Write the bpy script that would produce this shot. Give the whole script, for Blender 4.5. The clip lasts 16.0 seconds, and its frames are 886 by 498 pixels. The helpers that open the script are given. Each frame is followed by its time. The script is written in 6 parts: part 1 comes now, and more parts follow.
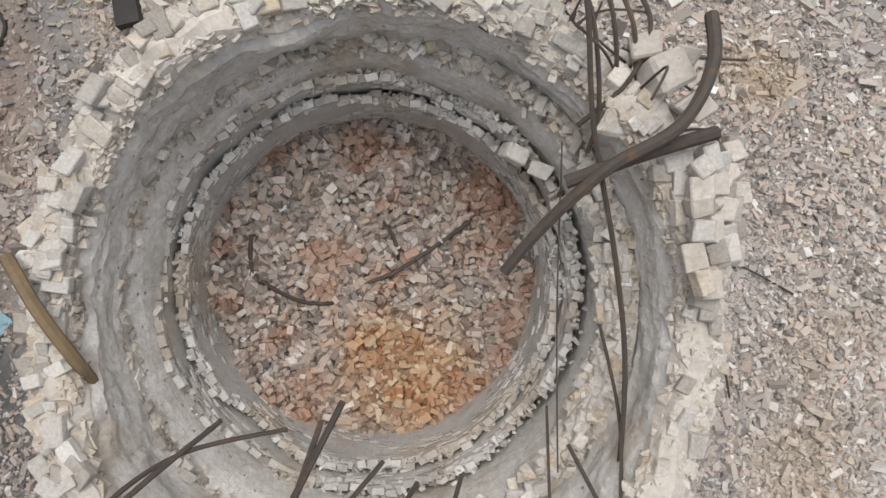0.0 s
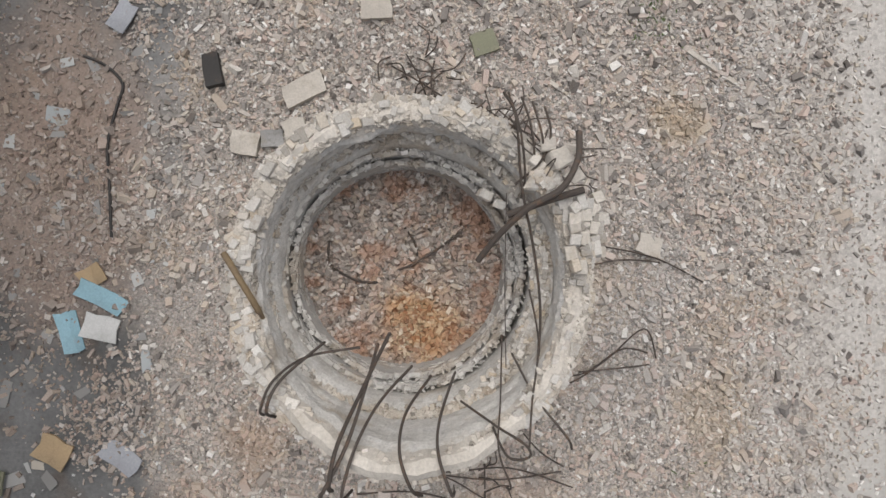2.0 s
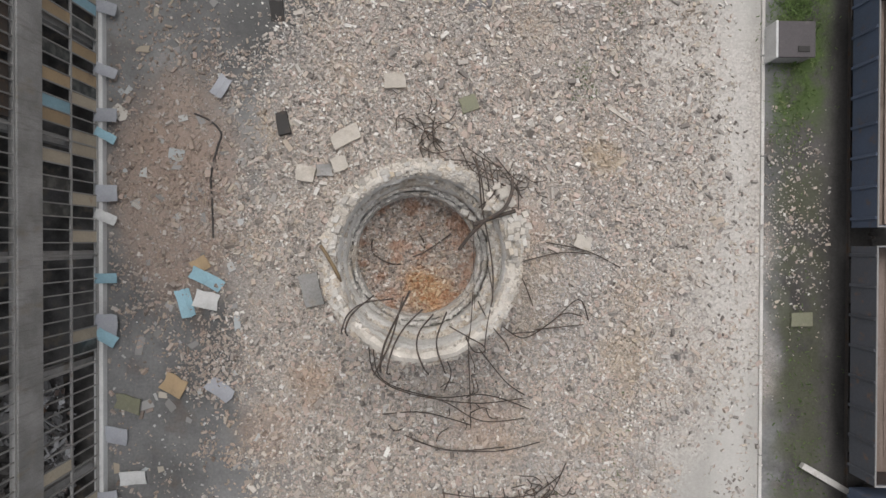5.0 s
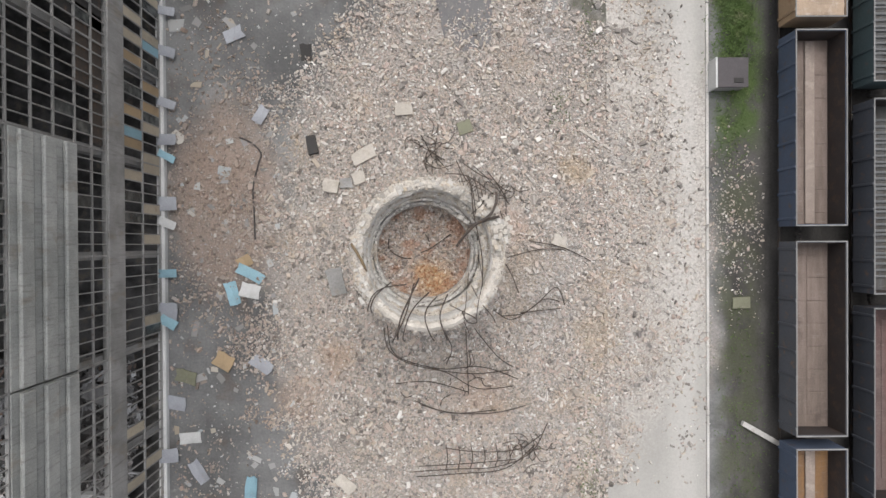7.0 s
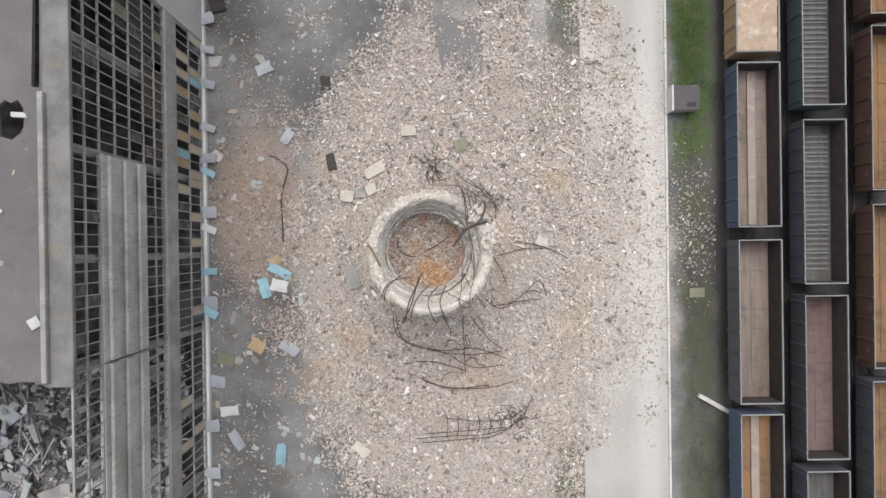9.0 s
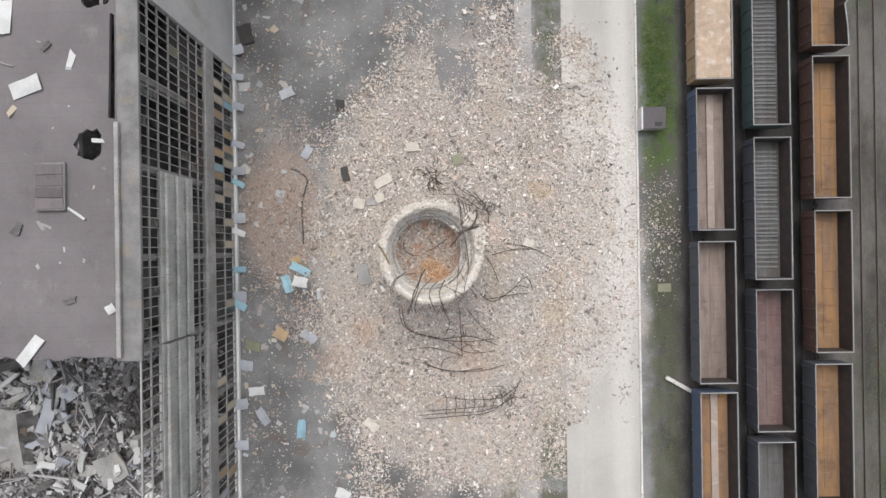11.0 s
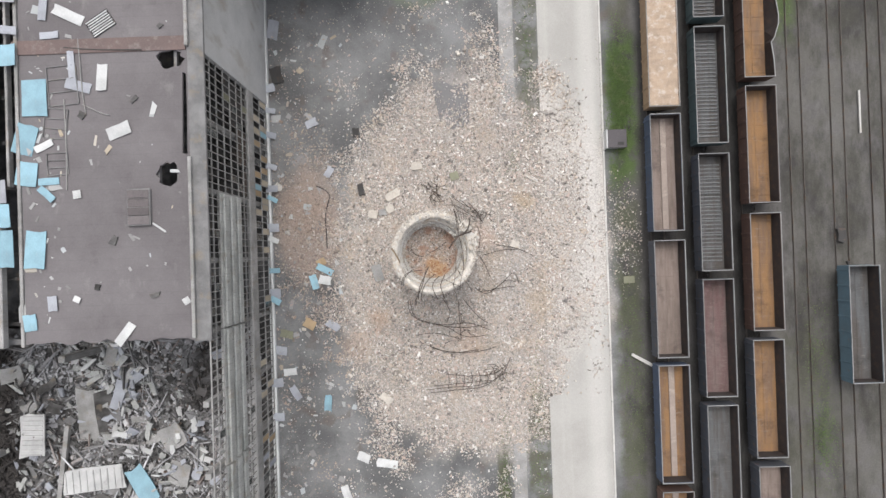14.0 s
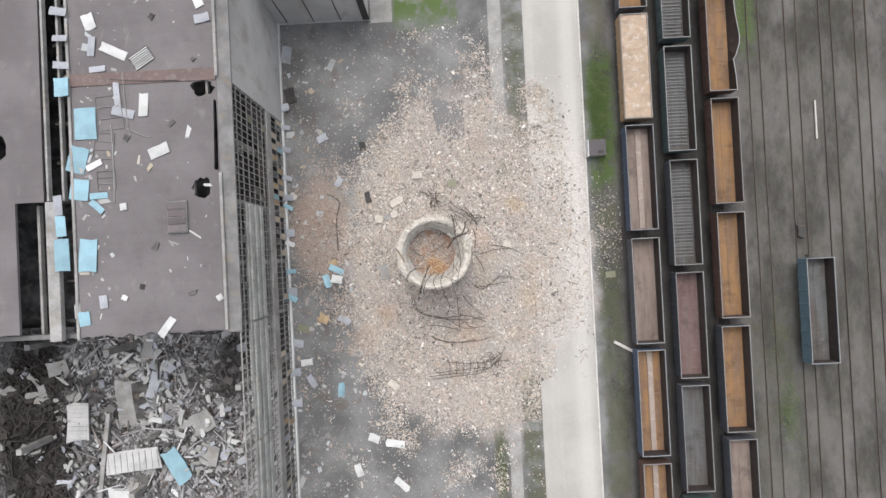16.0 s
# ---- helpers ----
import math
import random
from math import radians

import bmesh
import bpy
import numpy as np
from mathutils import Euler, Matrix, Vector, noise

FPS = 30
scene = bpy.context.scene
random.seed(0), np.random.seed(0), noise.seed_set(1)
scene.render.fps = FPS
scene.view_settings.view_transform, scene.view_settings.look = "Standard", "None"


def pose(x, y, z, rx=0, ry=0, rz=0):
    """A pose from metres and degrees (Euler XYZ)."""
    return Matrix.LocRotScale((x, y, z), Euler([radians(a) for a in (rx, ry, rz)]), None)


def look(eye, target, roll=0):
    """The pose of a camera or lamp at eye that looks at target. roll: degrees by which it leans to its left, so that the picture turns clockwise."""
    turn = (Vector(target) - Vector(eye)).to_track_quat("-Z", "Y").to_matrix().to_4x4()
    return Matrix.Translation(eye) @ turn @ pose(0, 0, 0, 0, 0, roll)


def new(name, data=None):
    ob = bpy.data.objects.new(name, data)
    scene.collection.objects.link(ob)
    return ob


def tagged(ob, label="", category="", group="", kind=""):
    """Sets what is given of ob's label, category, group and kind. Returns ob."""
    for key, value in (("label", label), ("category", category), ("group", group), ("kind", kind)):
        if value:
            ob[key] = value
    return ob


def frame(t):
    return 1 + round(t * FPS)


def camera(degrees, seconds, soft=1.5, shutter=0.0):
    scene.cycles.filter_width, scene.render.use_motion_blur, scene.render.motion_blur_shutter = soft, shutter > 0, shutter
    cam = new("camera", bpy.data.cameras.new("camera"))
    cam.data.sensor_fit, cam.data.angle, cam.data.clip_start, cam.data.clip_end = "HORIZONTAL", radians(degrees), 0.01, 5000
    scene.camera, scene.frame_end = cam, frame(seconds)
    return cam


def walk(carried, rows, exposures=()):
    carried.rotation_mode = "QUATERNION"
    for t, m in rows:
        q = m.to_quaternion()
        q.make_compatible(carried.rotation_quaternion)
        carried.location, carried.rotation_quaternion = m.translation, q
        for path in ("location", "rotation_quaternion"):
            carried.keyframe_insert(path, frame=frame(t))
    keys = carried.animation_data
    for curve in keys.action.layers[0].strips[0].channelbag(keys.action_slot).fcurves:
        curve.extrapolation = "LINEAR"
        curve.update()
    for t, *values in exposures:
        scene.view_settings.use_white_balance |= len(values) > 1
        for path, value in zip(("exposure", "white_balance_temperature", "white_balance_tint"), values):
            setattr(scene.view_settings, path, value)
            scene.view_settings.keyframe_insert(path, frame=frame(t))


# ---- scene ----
cam = camera(74.0, 16.0)
# seconds, eye in metres, then tilt, lean and turn in degrees from looking straight down
PATH = [
    (0, 0.629, 0.815, 17.953, -0.709, -0.751, 0.43),
    (0.5, 0.595, 0.865, 18.718, -0.704, -0.722, 0.407),
    (1, 0.562, 0.899, 20.405, -0.7, -0.693, 0.384),
    (1.5, 0.538, 0.904, 22.465, -0.695, -0.666, 0.361),
    (2, 0.529, 0.888, 24.32, -0.69, -0.639, 0.34),
    (2.5, 0.541, 0.866, 26.121, -0.681, -0.612, 0.328),
    (3, 0.577, 0.848, 27.933, -0.668, -0.584, 0.325),
    (3.5, 0.622, 0.831, 29.755, -0.649, -0.554, 0.32),
    (4, 0.655, 0.807, 31.584, -0.626, -0.524, 0.297),
    (6.5, 0.579, 0.582, 40.855, -0.454, -0.359, -0.196),
    (7, 0.578, 0.542, 42.748, -0.409, -0.322, -0.34),
    (7.5, 0.594, 0.505, 44.649, -0.361, -0.282, -0.483),
    (8, 0.624, 0.471, 46.55, -0.309, -0.239, -0.612),
    (8.5, 0.667, 0.438, 48.443, -0.253, -0.194, -0.716),
    (9, 0.718, 0.402, 50.32, -0.193, -0.145, -0.783),
    (11.5, 1.025, 0.177, 59.574, 0.152, 0.14, -0.878),
    (12, 1.079, 0.128, 61.468, 0.223, 0.199, -0.997),
    (12.5, 1.132, 0.076, 63.384, 0.292, 0.257, -1.168),
    (13, 1.186, 0.021, 65.313, 0.36, 0.313, -1.379),
    (13.5, 1.246, -0.04, 67.246, 0.426, 0.368, -1.617),
    (14, 1.314, -0.109, 69.175, 0.491, 0.42, -1.869),
    (14.5, 1.391, -0.188, 71.093, 0.554, 0.472, -2.119),
    (15, 1.48, -0.276, 73.002, 0.616, 0.522, -2.357),
    (15.5, 1.577, -0.371, 74.905, 0.677, 0.572, -2.584),
    (16, 1.678, -0.471, 76.804, 0.738, 0.621, -2.805),
]
walk(cam, [(t, pose(x, y, z, a, b, c)) for t, x, y, z, a, b, c in PATH],
     [(0.0, 0.16, 6500, 10), (1.5, 0.02, 6500, 10), (4.0, -0.04, 6500, 10), (7.0, 0.31, 6450, 10), (12.5, 0.54, 6400, 10), (16.0, 0.61, 6400, 10)])

# ---- light: an overcast sky with a faint, wide sun from the north ----
SUN_EL, SUN_AZ = 66.0, -4.0
world = bpy.data.worlds.new("overcast_sky")
world.use_nodes = True
scene.world = world
wt = world.node_tree
sky = wt.nodes.new("ShaderNodeTexSky")
sky.sky_type, sky.sun_disc = "NISHITA", False
sky.sun_elevation, sky.sun_rotation = radians(SUN_EL), radians(SUN_AZ)
sky.dust_density, sky.air_density, sky.ozone_density = 5.0, 1.0, 0.6
soft_sky = wt.nodes.new("ShaderNodeHueSaturation")
soft_sky.inputs["Saturation"].default_value = 0.3
wt.links.new(sky.outputs["Color"], soft_sky.inputs["Color"])
wt.links.new(soft_sky.outputs["Color"], wt.nodes["Background"].inputs["Color"])
wt.nodes["Background"].inputs["Strength"].default_value = 0.15
sun_data = bpy.data.lights.new("sun", "SUN")
sun_data.energy, sun_data.angle, sun_data.color = 0.65, radians(60), (1.0, 0.985, 0.96)
sun = new("sun", sun_data)
az = radians(SUN_AZ)
sun_from = Vector((math.sin(az), math.cos(az), math.tan(radians(SUN_EL))))
sun.matrix_world = look(sun_from * 60, (0, 0, 0))

# ---- materials ----


class Nodes:
    """A node material, written as short calls."""

    def __init__(self, name):
        self.mat = bpy.data.materials.new(name)
        self.mat.use_nodes = True
        self.tree = self.mat.node_tree
        self.bsdf = self.tree.nodes["Principled BSDF"]
        self.bsdf.inputs["Specular IOR Level"].default_value = 0.25
        self.geo = self.tree.nodes.new("ShaderNodeNewGeometry")
        self.pos = self.geo.outputs["Position"]
        self.island = self.geo.outputs["Random Per Island"]

    def put(self, socket, value):
        if isinstance(value, bpy.types.NodeSocket):
            self.tree.links.new(value, socket)
        elif isinstance(value, (tuple, list)) and len(value) == 3 and socket.type == "RGBA":
            socket.default_value = (*value, 1)
        else:
            socket.default_value = value

    def object_coords(self):
        return self.tree.nodes.new("ShaderNodeTexCoord").outputs["Object"]

    def object_random(self):
        return self.tree.nodes.new("ShaderNodeObjectInfo").outputs["Random"]

    def math(self, op, a, b=0.0, c=0.0):
        n = self.tree.nodes.new("ShaderNodeMath")
        n.operation = op
        for s, v in zip(n.inputs, (a, b, c)):
            self.put(s, v)
        return n.outputs[0]

    def step(self, v, lo, hi, a=0.0, b=1.0):
        n = self.tree.nodes.new("ShaderNodeMapRange")
        n.interpolation_type = "SMOOTHSTEP"
        for k, x in (("Value", v), ("From Min", lo), ("From Max", hi), ("To Min", a), ("To Max", b)):
            self.put(n.inputs[k], x)
        return n.outputs[0]

    def scaled(self, v, s):
        n = self.tree.nodes.new("ShaderNodeVectorMath")
        n.operation = "MULTIPLY"
        self.put(n.inputs[0], v)
        n.inputs[1].default_value = s
        return n.outputs[0]

    def noise(self, scale, detail=4.0, rough=0.55, vec=None):
        n = self.tree.nodes.new("ShaderNodeTexNoise")
        n.inputs["Scale"].default_value, n.inputs["Detail"].default_value = scale, detail
        n.inputs["Roughness"].default_value = rough
        self.put(n.inputs["Vector"], vec or self.pos)
        return n.outputs["Fac"]

    def cells(self, scale, vec=None):
        n = self.tree.nodes.new("ShaderNodeTexVoronoi")
        n.inputs["Scale"].default_value = scale
        self.put(n.inputs["Vector"], vec or self.pos)
        sep = self.tree.nodes.new("ShaderNodeSeparateColor")
        self.put(sep.inputs[0], n.outputs["Color"])
        return n.outputs["Distance"], sep.outputs[0], sep.outputs[1]

    def ramp(self, fac, *stops):
        n = self.tree.nodes.new("ShaderNodeValToRGB")
        el = n.color_ramp.elements
        while len(el) < len(stops):
            el.new(0.5)
        for e, (p, col) in zip(el, stops):
            e.position, e.color = p, (*col, 1)
        self.put(n.inputs[0], fac)
        return n.outputs[0]

    def mix(self, fac, a, b, mode="MIX"):
        n = self.tree.nodes.new("ShaderNodeMix")
        n.data_type, n.blend_type = "RGBA", mode
        for s, v in ((n.inputs[0], fac), (n.inputs[6], a), (n.inputs[7], b)):
            self.put(s, v)
        return n.outputs[2]

    def xyz(self, vec=None):
        n = self.tree.nodes.new("ShaderNodeSeparateXYZ")
        self.put(n.inputs[0], vec or self.pos)
        return n.outputs

    def done(self, colour, rough=0.9, height=None, depth=0.02, metal=0.0):
        self.put(self.bsdf.inputs["Base Color"], colour)
        self.put(self.bsdf.inputs["Roughness"], rough)
        self.put(self.bsdf.inputs["Metallic"], metal)
        if height is not None:
            n = self.tree.nodes.new("ShaderNodeBump")
            n.inputs["Distance"].default_value = depth
            n.inputs["Strength"].default_value = 1.0
            self.put(n.inputs["Height"], height)
            self.put(self.bsdf.inputs["Normal"], n.outputs[0])
        return self.mat


BEIGE, PINK, RED = (0.53, 0.48, 0.43), (0.50, 0.40, 0.35), (0.40, 0.19, 0.10)


def brick_colours(m, rnd):
    return m.ramp(rnd, (0.0, (0.17, 0.15, 0.135)), (0.18, (0.34, 0.315, 0.29)), (0.45, BEIGE), (0.66, PINK), (0.82, (0.52, 0.455, 0.375)), (0.91, (0.62, 0.59, 0.55)), (1.0, (0.80, 0.775, 0.735)))


STAINS = ((10.6, 5.8, 1.5, (0.46, 0.35, 0.22), 0.38), (-9.6, -10.6, 2.2, (0.45, 0.31, 0.22), 0.25), (-6.8, -7.6, 1.6, (0.45, 0.29, 0.18), 0.35), (5.5, 1.8, 1.6, (0.52, 0.39, 0.32), 0.4), (12.2, -6.0, 2.0, (0.50, 0.40, 0.28), 0.3), (-15.2, 5.0, 3.0, (0.33, 0.22, 0.16), 0.15), (3.4, -10.4, 2.4, (0.50, 0.37, 0.29), 0.35))


def ochre_stains(m, col):
    """Patches of burnt and rust-coloured brick dust about the yard."""
    px, py, pz = m.xyz()
    wob = m.math("MULTIPLY", m.math("SUBTRACT", m.noise(0.8, 5.0, 0.65), 0.5), 1.6)
    for x, y, r, tone, amount in STAINS:
        d = m.math("SQRT", m.math("ADD", m.math("POWER", m.math("SUBTRACT", px, x), 2.0), m.math("POWER", m.math("SUBTRACT", py, y), 2.0)))
        col = m.mix(m.step(m.math("ADD", m.math("DIVIDE", d, r), wob), 0.3, 1.2, amount, 0.0), col, tone)
    return col


def mat_rubble():
    """Broken chimney brick over the yard."""
    m = Nodes("brick_rubble")
    col = brick_colours(m, m.island)
    warm = m.step(m.noise(0.23, 3.0), 0.52, 0.72)
    col = m.mix(m.math("MULTIPLY", warm, 0.45), col, (0.47, 0.37, 0.27))
    cool = m.step(m.noise(0.17, 2.0, vec=m.scaled(m.pos, (1, 1.2, 3))), 0.5, 0.7)
    col = m.mix(m.math("MULTIPLY", cool, 0.35), col, (0.44, 0.425, 0.41))
    mud = m.step(m.math("ADD", m.xyz()[0], m.math("MULTIPLY", m.noise(0.3, 4.0), 5.0)), -11.0, -7.5, 0.42, 0.0)
    col = m.mix(mud, col, (0.22, 0.155, 0.12))
    col = ochre_stains(m, col)
    grain = m.noise(30.0, 3.0)
    col = m.mix(0.5, col, m.ramp(grain, (0.3, (0.5, 0.5, 0.5)), (0.7, (1.25, 1.25, 1.25))), "MULTIPLY")
    return m.done(col, 0.95, grain, 0.008)


def mat_hearth():
    """Bricks burnt orange and ochre at the bottom of the stack."""
    m = Nodes("burnt_brick")
    col = brick_colours(m, m.island)
    px, py, pz = m.xyz()
    big = m.noise(0.9, 3.0)
    ember = m.step(big, 0.47, 0.63)
    col = m.mix(0.16, col, (0.30, 0.19, 0.135))
    col = m.mix(m.math("MULTIPLY", ember, 0.5), col, RED)
    d = m.math("SQRT", m.math("ADD", m.math("POWER", m.math("SUBTRACT", px, 0.15), 2.0), m.math("POWER", m.math("ADD", py, 1.5), 2.0)))
    d = m.math("ADD", d, m.math("MULTIPLY", m.math("SUBTRACT", m.noise(1.6, 3.0), 0.5), 1.6))
    gold = m.step(d, 0.4, 1.8, 1.0, 0.0)
    col = m.mix(m.math("MULTIPLY", gold, 0.62), col, m.ramp(m.island, (0.0, (0.38, 0.16, 0.06)), (0.5, (0.54, 0.31, 0.13)), (1.0, (0.64, 0.48, 0.28))))
    grain = m.noise(40.0, 3.0)
    col = m.mix(0.45, col, m.ramp(grain, (0.3, (0.5, 0.5, 0.5)), (0.7, (1.25, 1.25, 1.25))), "MULTIPLY")
    return m.done(col, 0.95, grain, 0.006)


def mat_loose_brick():
    m = Nodes("pale_brick")
    rnd = m.object_random()
    col = m.ramp(rnd, (0.0, (0.33, 0.305, 0.27)), (0.3, (0.46, 0.435, 0.40)), (0.62, (0.58, 0.555, 0.52)), (0.86, (0.52, 0.44, 0.34)), (1.0, (0.70, 0.685, 0.66)))
    stain = m.step(m.noise(3.5, 4.0, 0.65), 0.5, 0.68)
    col = m.mix(m.math("MULTIPLY", stain, 0.5), col, (0.30, 0.255, 0.20))
    grain = m.noise(25.0, 4.0)
    col = m.mix(0.5, col, m.ramp(grain, (0.3, (0.6, 0.58, 0.55)), (0.7, (1.15, 1.15, 1.15))), "MULTIPLY")
    return m.done(col, 0.95, grain, 0.01)


def mat_brickwork(name, dark, mid, pale, coat):
    """Old chimney brick, each one its own tone, smeared with mortar in patches."""
    m = Nodes(name)
    col = m.ramp(m.island, (0.0, dark), (0.35, mid), (0.75, tuple(0.5 * (u + v) for u, v in zip(mid, pale))), (1.0, pale))
    smear = m.step(m.noise(1.4, 5.0, 0.65), 0.42, 0.6)
    col = m.mix(m.math("MULTIPLY", smear, 0.6), col, coat)
    warm = m.step(m.noise(0.8, 3.0, vec=m.scaled(m.pos, (1, 1, 1.4))), 0.5, 0.64)
    col = m.mix(m.math("MULTIPLY", warm, 0.45), col, (0.42, 0.335, 0.245))
    grain = m.noise(28.0, 4.0, 0.65)
    col = m.mix(0.5, col, m.ramp(grain, (0.3, (0.6, 0.6, 0.6)), (0.7, (1.2, 1.2, 1.2))), "MULTIPLY")
    return m.done(col, 0.95, grain, 0.01)


def mat_concrete(name, dark, light, streak=True, scale=1.0):
    m = Nodes(name)
    big = m.noise(0.45 * scale, 5.0, 0.6)
    col = m.mix(m.step(big, 0.32, 0.68), dark, light)
    stain = m.step(m.noise(0.9 * scale, 4.0, vec=m.scaled(m.pos, (1, 1, 0.5))), 0.55, 0.7)
    col = m.mix(m.math("MULTIPLY", stain, 0.4), col, (0.24, 0.19, 0.13))
    if streak:
        run = m.noise(2.2, 4.0, vec=m.scaled(m.pos, (3.0, 3.0, 0.25)))
        col = m.mix(m.step(run, 0.5, 0.75, 0.0, 0.5), col, (0.16, 0.15, 0.14))
    fine = m.noise(14.0, 5.0, 0.65)
    col = m.mix(0.5, col, m.ramp(fine, (0.3, (0.62, 0.62, 0.62)), (0.7, (1.2, 1.2, 1.2))), "MULTIPLY")
    pit = m.cells(7.0)[0]
    height = m.math("ADD", fine, m.step(pit, 0.0, 0.12, -1.0, 0.0))
    return m.done(col, 0.93, height, 0.012)


def mat_shell():
    """The stack's concrete: pour rings, pits and washed-down soot."""
    m = Nodes("stack_concrete")
    pz = m.xyz()[2]
    big = m.noise(0.8, 5.0, 0.6)
    col = m.mix(m.step(big, 0.35, 0.65), (0.55, 0.53, 0.495), (0.68, 0.655, 0.615))
    ring = m.noise(1.0, 3.0, vec=m.scaled(m.pos, (1.6, 1.6, 8.0)))
    col = m.mix(m.step(ring, 0.48, 0.72, 0.0, 0.25), col, (0.36, 0.345, 0.32))
    lime = m.step(m.noise(1.7, 5.0, 0.65), 0.5, 0.66)
    col = m.mix(m.math("MULTIPLY", lime, 0.6), col, (0.66, 0.645, 0.62))
    ochre = m.step(m.noise(0.75, 4.0, vec=m.scaled(m.pos, (1, 1, 1.6))), 0.52, 0.66)
    col = m.mix(m.math("MULTIPLY", ochre, 0.6), col, (0.41, 0.335, 0.25))
    fine = m.noise(12.0, 6.0, 0.68)
    col = m.mix(0.55, col, m.ramp(fine, (0.3, (0.58, 0.58, 0.58)), (0.7, (1.22, 1.22, 1.22))), "MULTIPLY")
    holes = m.step(m.cells(5.5)[0], 0.03, 0.14, -1.4, 0.0)
    height = m.math("ADD", m.math("ADD", fine, holes), m.noise(4.0, 4.0))
    return m.done(col, 0.95, height, 0.03)


def mat_ground():
    """The yard: dirty asphalt by the works, brick dust round the stack, grass strips and cinders by the tracks."""
    m = Nodes("yard_ground")
    px, py, pz = m.xyz()
    wob = m.math("MULTIPLY", m.math("SUBTRACT", m.noise(0.16, 5.0, 0.6), 0.5), 9.0)
    wob2 = m.math("MULTIPLY", m.math("SUBTRACT", m.noise(0.5, 5.0, 0.65), 0.5), 3.0)
    # asphalt and soot by the works
    big = m.noise(0.11, 5.0, 0.6)
    asphalt = m.mix(m.step(big, 0.35, 0.66), (0.105, 0.105, 0.104), (0.225, 0.224, 0.222))
    asphalt = m.mix(m.step(m.noise(0.35, 4.0), 0.56, 0.7, 0.0, 0.6), asphalt, (0.12, 0.095, 0.078))
    dust = m.math("MULTIPLY", m.step(m.noise(0.07, 6.0, 0.7), 0.5, 0.7), m.step(m.noise(0.9, 5.0, 0.7), 0.3, 0.7))
    asphalt = m.mix(m.math("MULTIPLY", dust, 0.75), asphalt, (0.36, 0.355, 0.345))
    streak = m.step(m.noise(0.5, 5.0, 0.7, vec=m.scaled(m.pos, (1.2, 0.35, 1))), 0.54, 0.7)
    asphalt = m.mix(m.math("MULTIPLY", streak, 0.3), asphalt, (0.07, 0.069, 0.068))
    # rubble bed
    dist, ra, rb = m.cells(13.0)
    chips = m.ramp(ra, (0.0, (0.13, 0.118, 0.105)), (0.3, (0.27, 0.248, 0.225)), (0.55, (0.40, 0.36, 0.325)), (0.8, (0.38, 0.31, 0.265)), (1.0, (0.58, 0.55, 0.51)))
    d2, rc, rd = m.cells(31.0)
    chips = m.mix(0.4, chips, m.ramp(rc, (0.0, (0.30, 0.275, 0.25)), (1.0, (0.58, 0.54, 0.50))))
    warm = m.step(m.noise(0.19, 3.0), 0.5, 0.7)
    chips = m.mix(m.math("MULTIPLY", warm, 0.4), chips, (0.45, 0.36, 0.27))
    ex = m.math("DIVIDE", m.math("SUBTRACT", px, 4.5), 1.0)
    ey = m.math("DIVIDE", m.math("ADD", py, 1.5), 1.4)
    far = m.math("ADD", m.math("SQRT", m.math("ADD", m.math("POWER", ex, 2.0), m.math("POWER", ey, 2.0))), wob)
    bed = m.step(far, 14.0, 17.5, 1.0, 0.0)
    col = m.mix(bed, asphalt, chips)
    # scorched reddish patch beside the works
    rx = m.math("POWER", m.math("DIVIDE", m.math("ADD", px, 15.0), 4.0), 2.0)
    ry = m.math("POWER", m.math("DIVIDE", m.math("SUBTRACT", py, 4.0), 7.0), 2.0)
    red = m.step(m.math("ADD", m.math("ADD", rx, ry), m.math("MULTIPLY", wob2, 0.4)), 0.4, 1.4, 0.8, 0.0)
    col = m.mix(red, col, m.mix(0.55, chips, (0.27, 0.17, 0.12)))
    col = ochre_stains(m, col)
    # cinders among the tracks, darker where the wagon rows stand
    cinder = m.mix(m.step(m.noise(0.22, 6.0, 0.7, vec=m.scaled(m.pos, (1, 0.4, 1))), 0.36, 0.64), (0.048, 0.045, 0.042), (0.122, 0.115, 0.109))
    cinder = m.mix(m.math("MULTIPLY", m.step(m.noise(0.09, 6.0, 0.7, vec=m.scaled(m.pos, (1, 0.6, 1))), 0.48, 0.68), 0.6), cinder, (0.175, 0.166, 0.163))
    col = m.mix(m.step(m.math("ADD", px, m.math("MULTIPLY", wob2, 0.5)), 20.6, 22.0), col, cinder)
    wagon_rows = m.math("MULTIPLY", m.step(m.math("ADD", px, m.math("MULTIPLY", wob2, 0.3)), 23.8, 24.8), m.step(px, 38.2, 39.6, 1.0, 0.0))
    col = m.mix(m.math("MULTIPLY", wagon_rows, 0.55), col, (0.035, 0.033, 0.031))
    # grass
    blade = m.noise(9.0, 4.0, 0.7)
    grass = m.mix(blade, (0.05, 0.085, 0.025), (0.125, 0.168, 0.065))
    dry = m.mix(blade, (0.06, 0.062, 0.04), (0.125, 0.122, 0.086))

    def strip(x0, x1, y0, y1, strength, blur=1.2):
        fx = m.math("MULTIPLY", m.step(m.math("ADD", px, m.math("MULTIPLY", wob2, 0.4)), x0, x0 + blur), m.step(m.math("ADD", px, m.math("MULTIPLY", wob2, 0.4)), x1 - blur, x1, 1.0, 0.0))
        yy = m.math("ADD", py, m.math("MULTIPLY", wob, 0.5))
        fy = m.math("MULTIPLY", m.step(yy, y0, y0 + 4), m.step(yy, y1 - 4, y1, 1.0, 0.0))
        patch = m.step(m.noise(0.42, 4.0, 0.6), 0.36, 0.56)
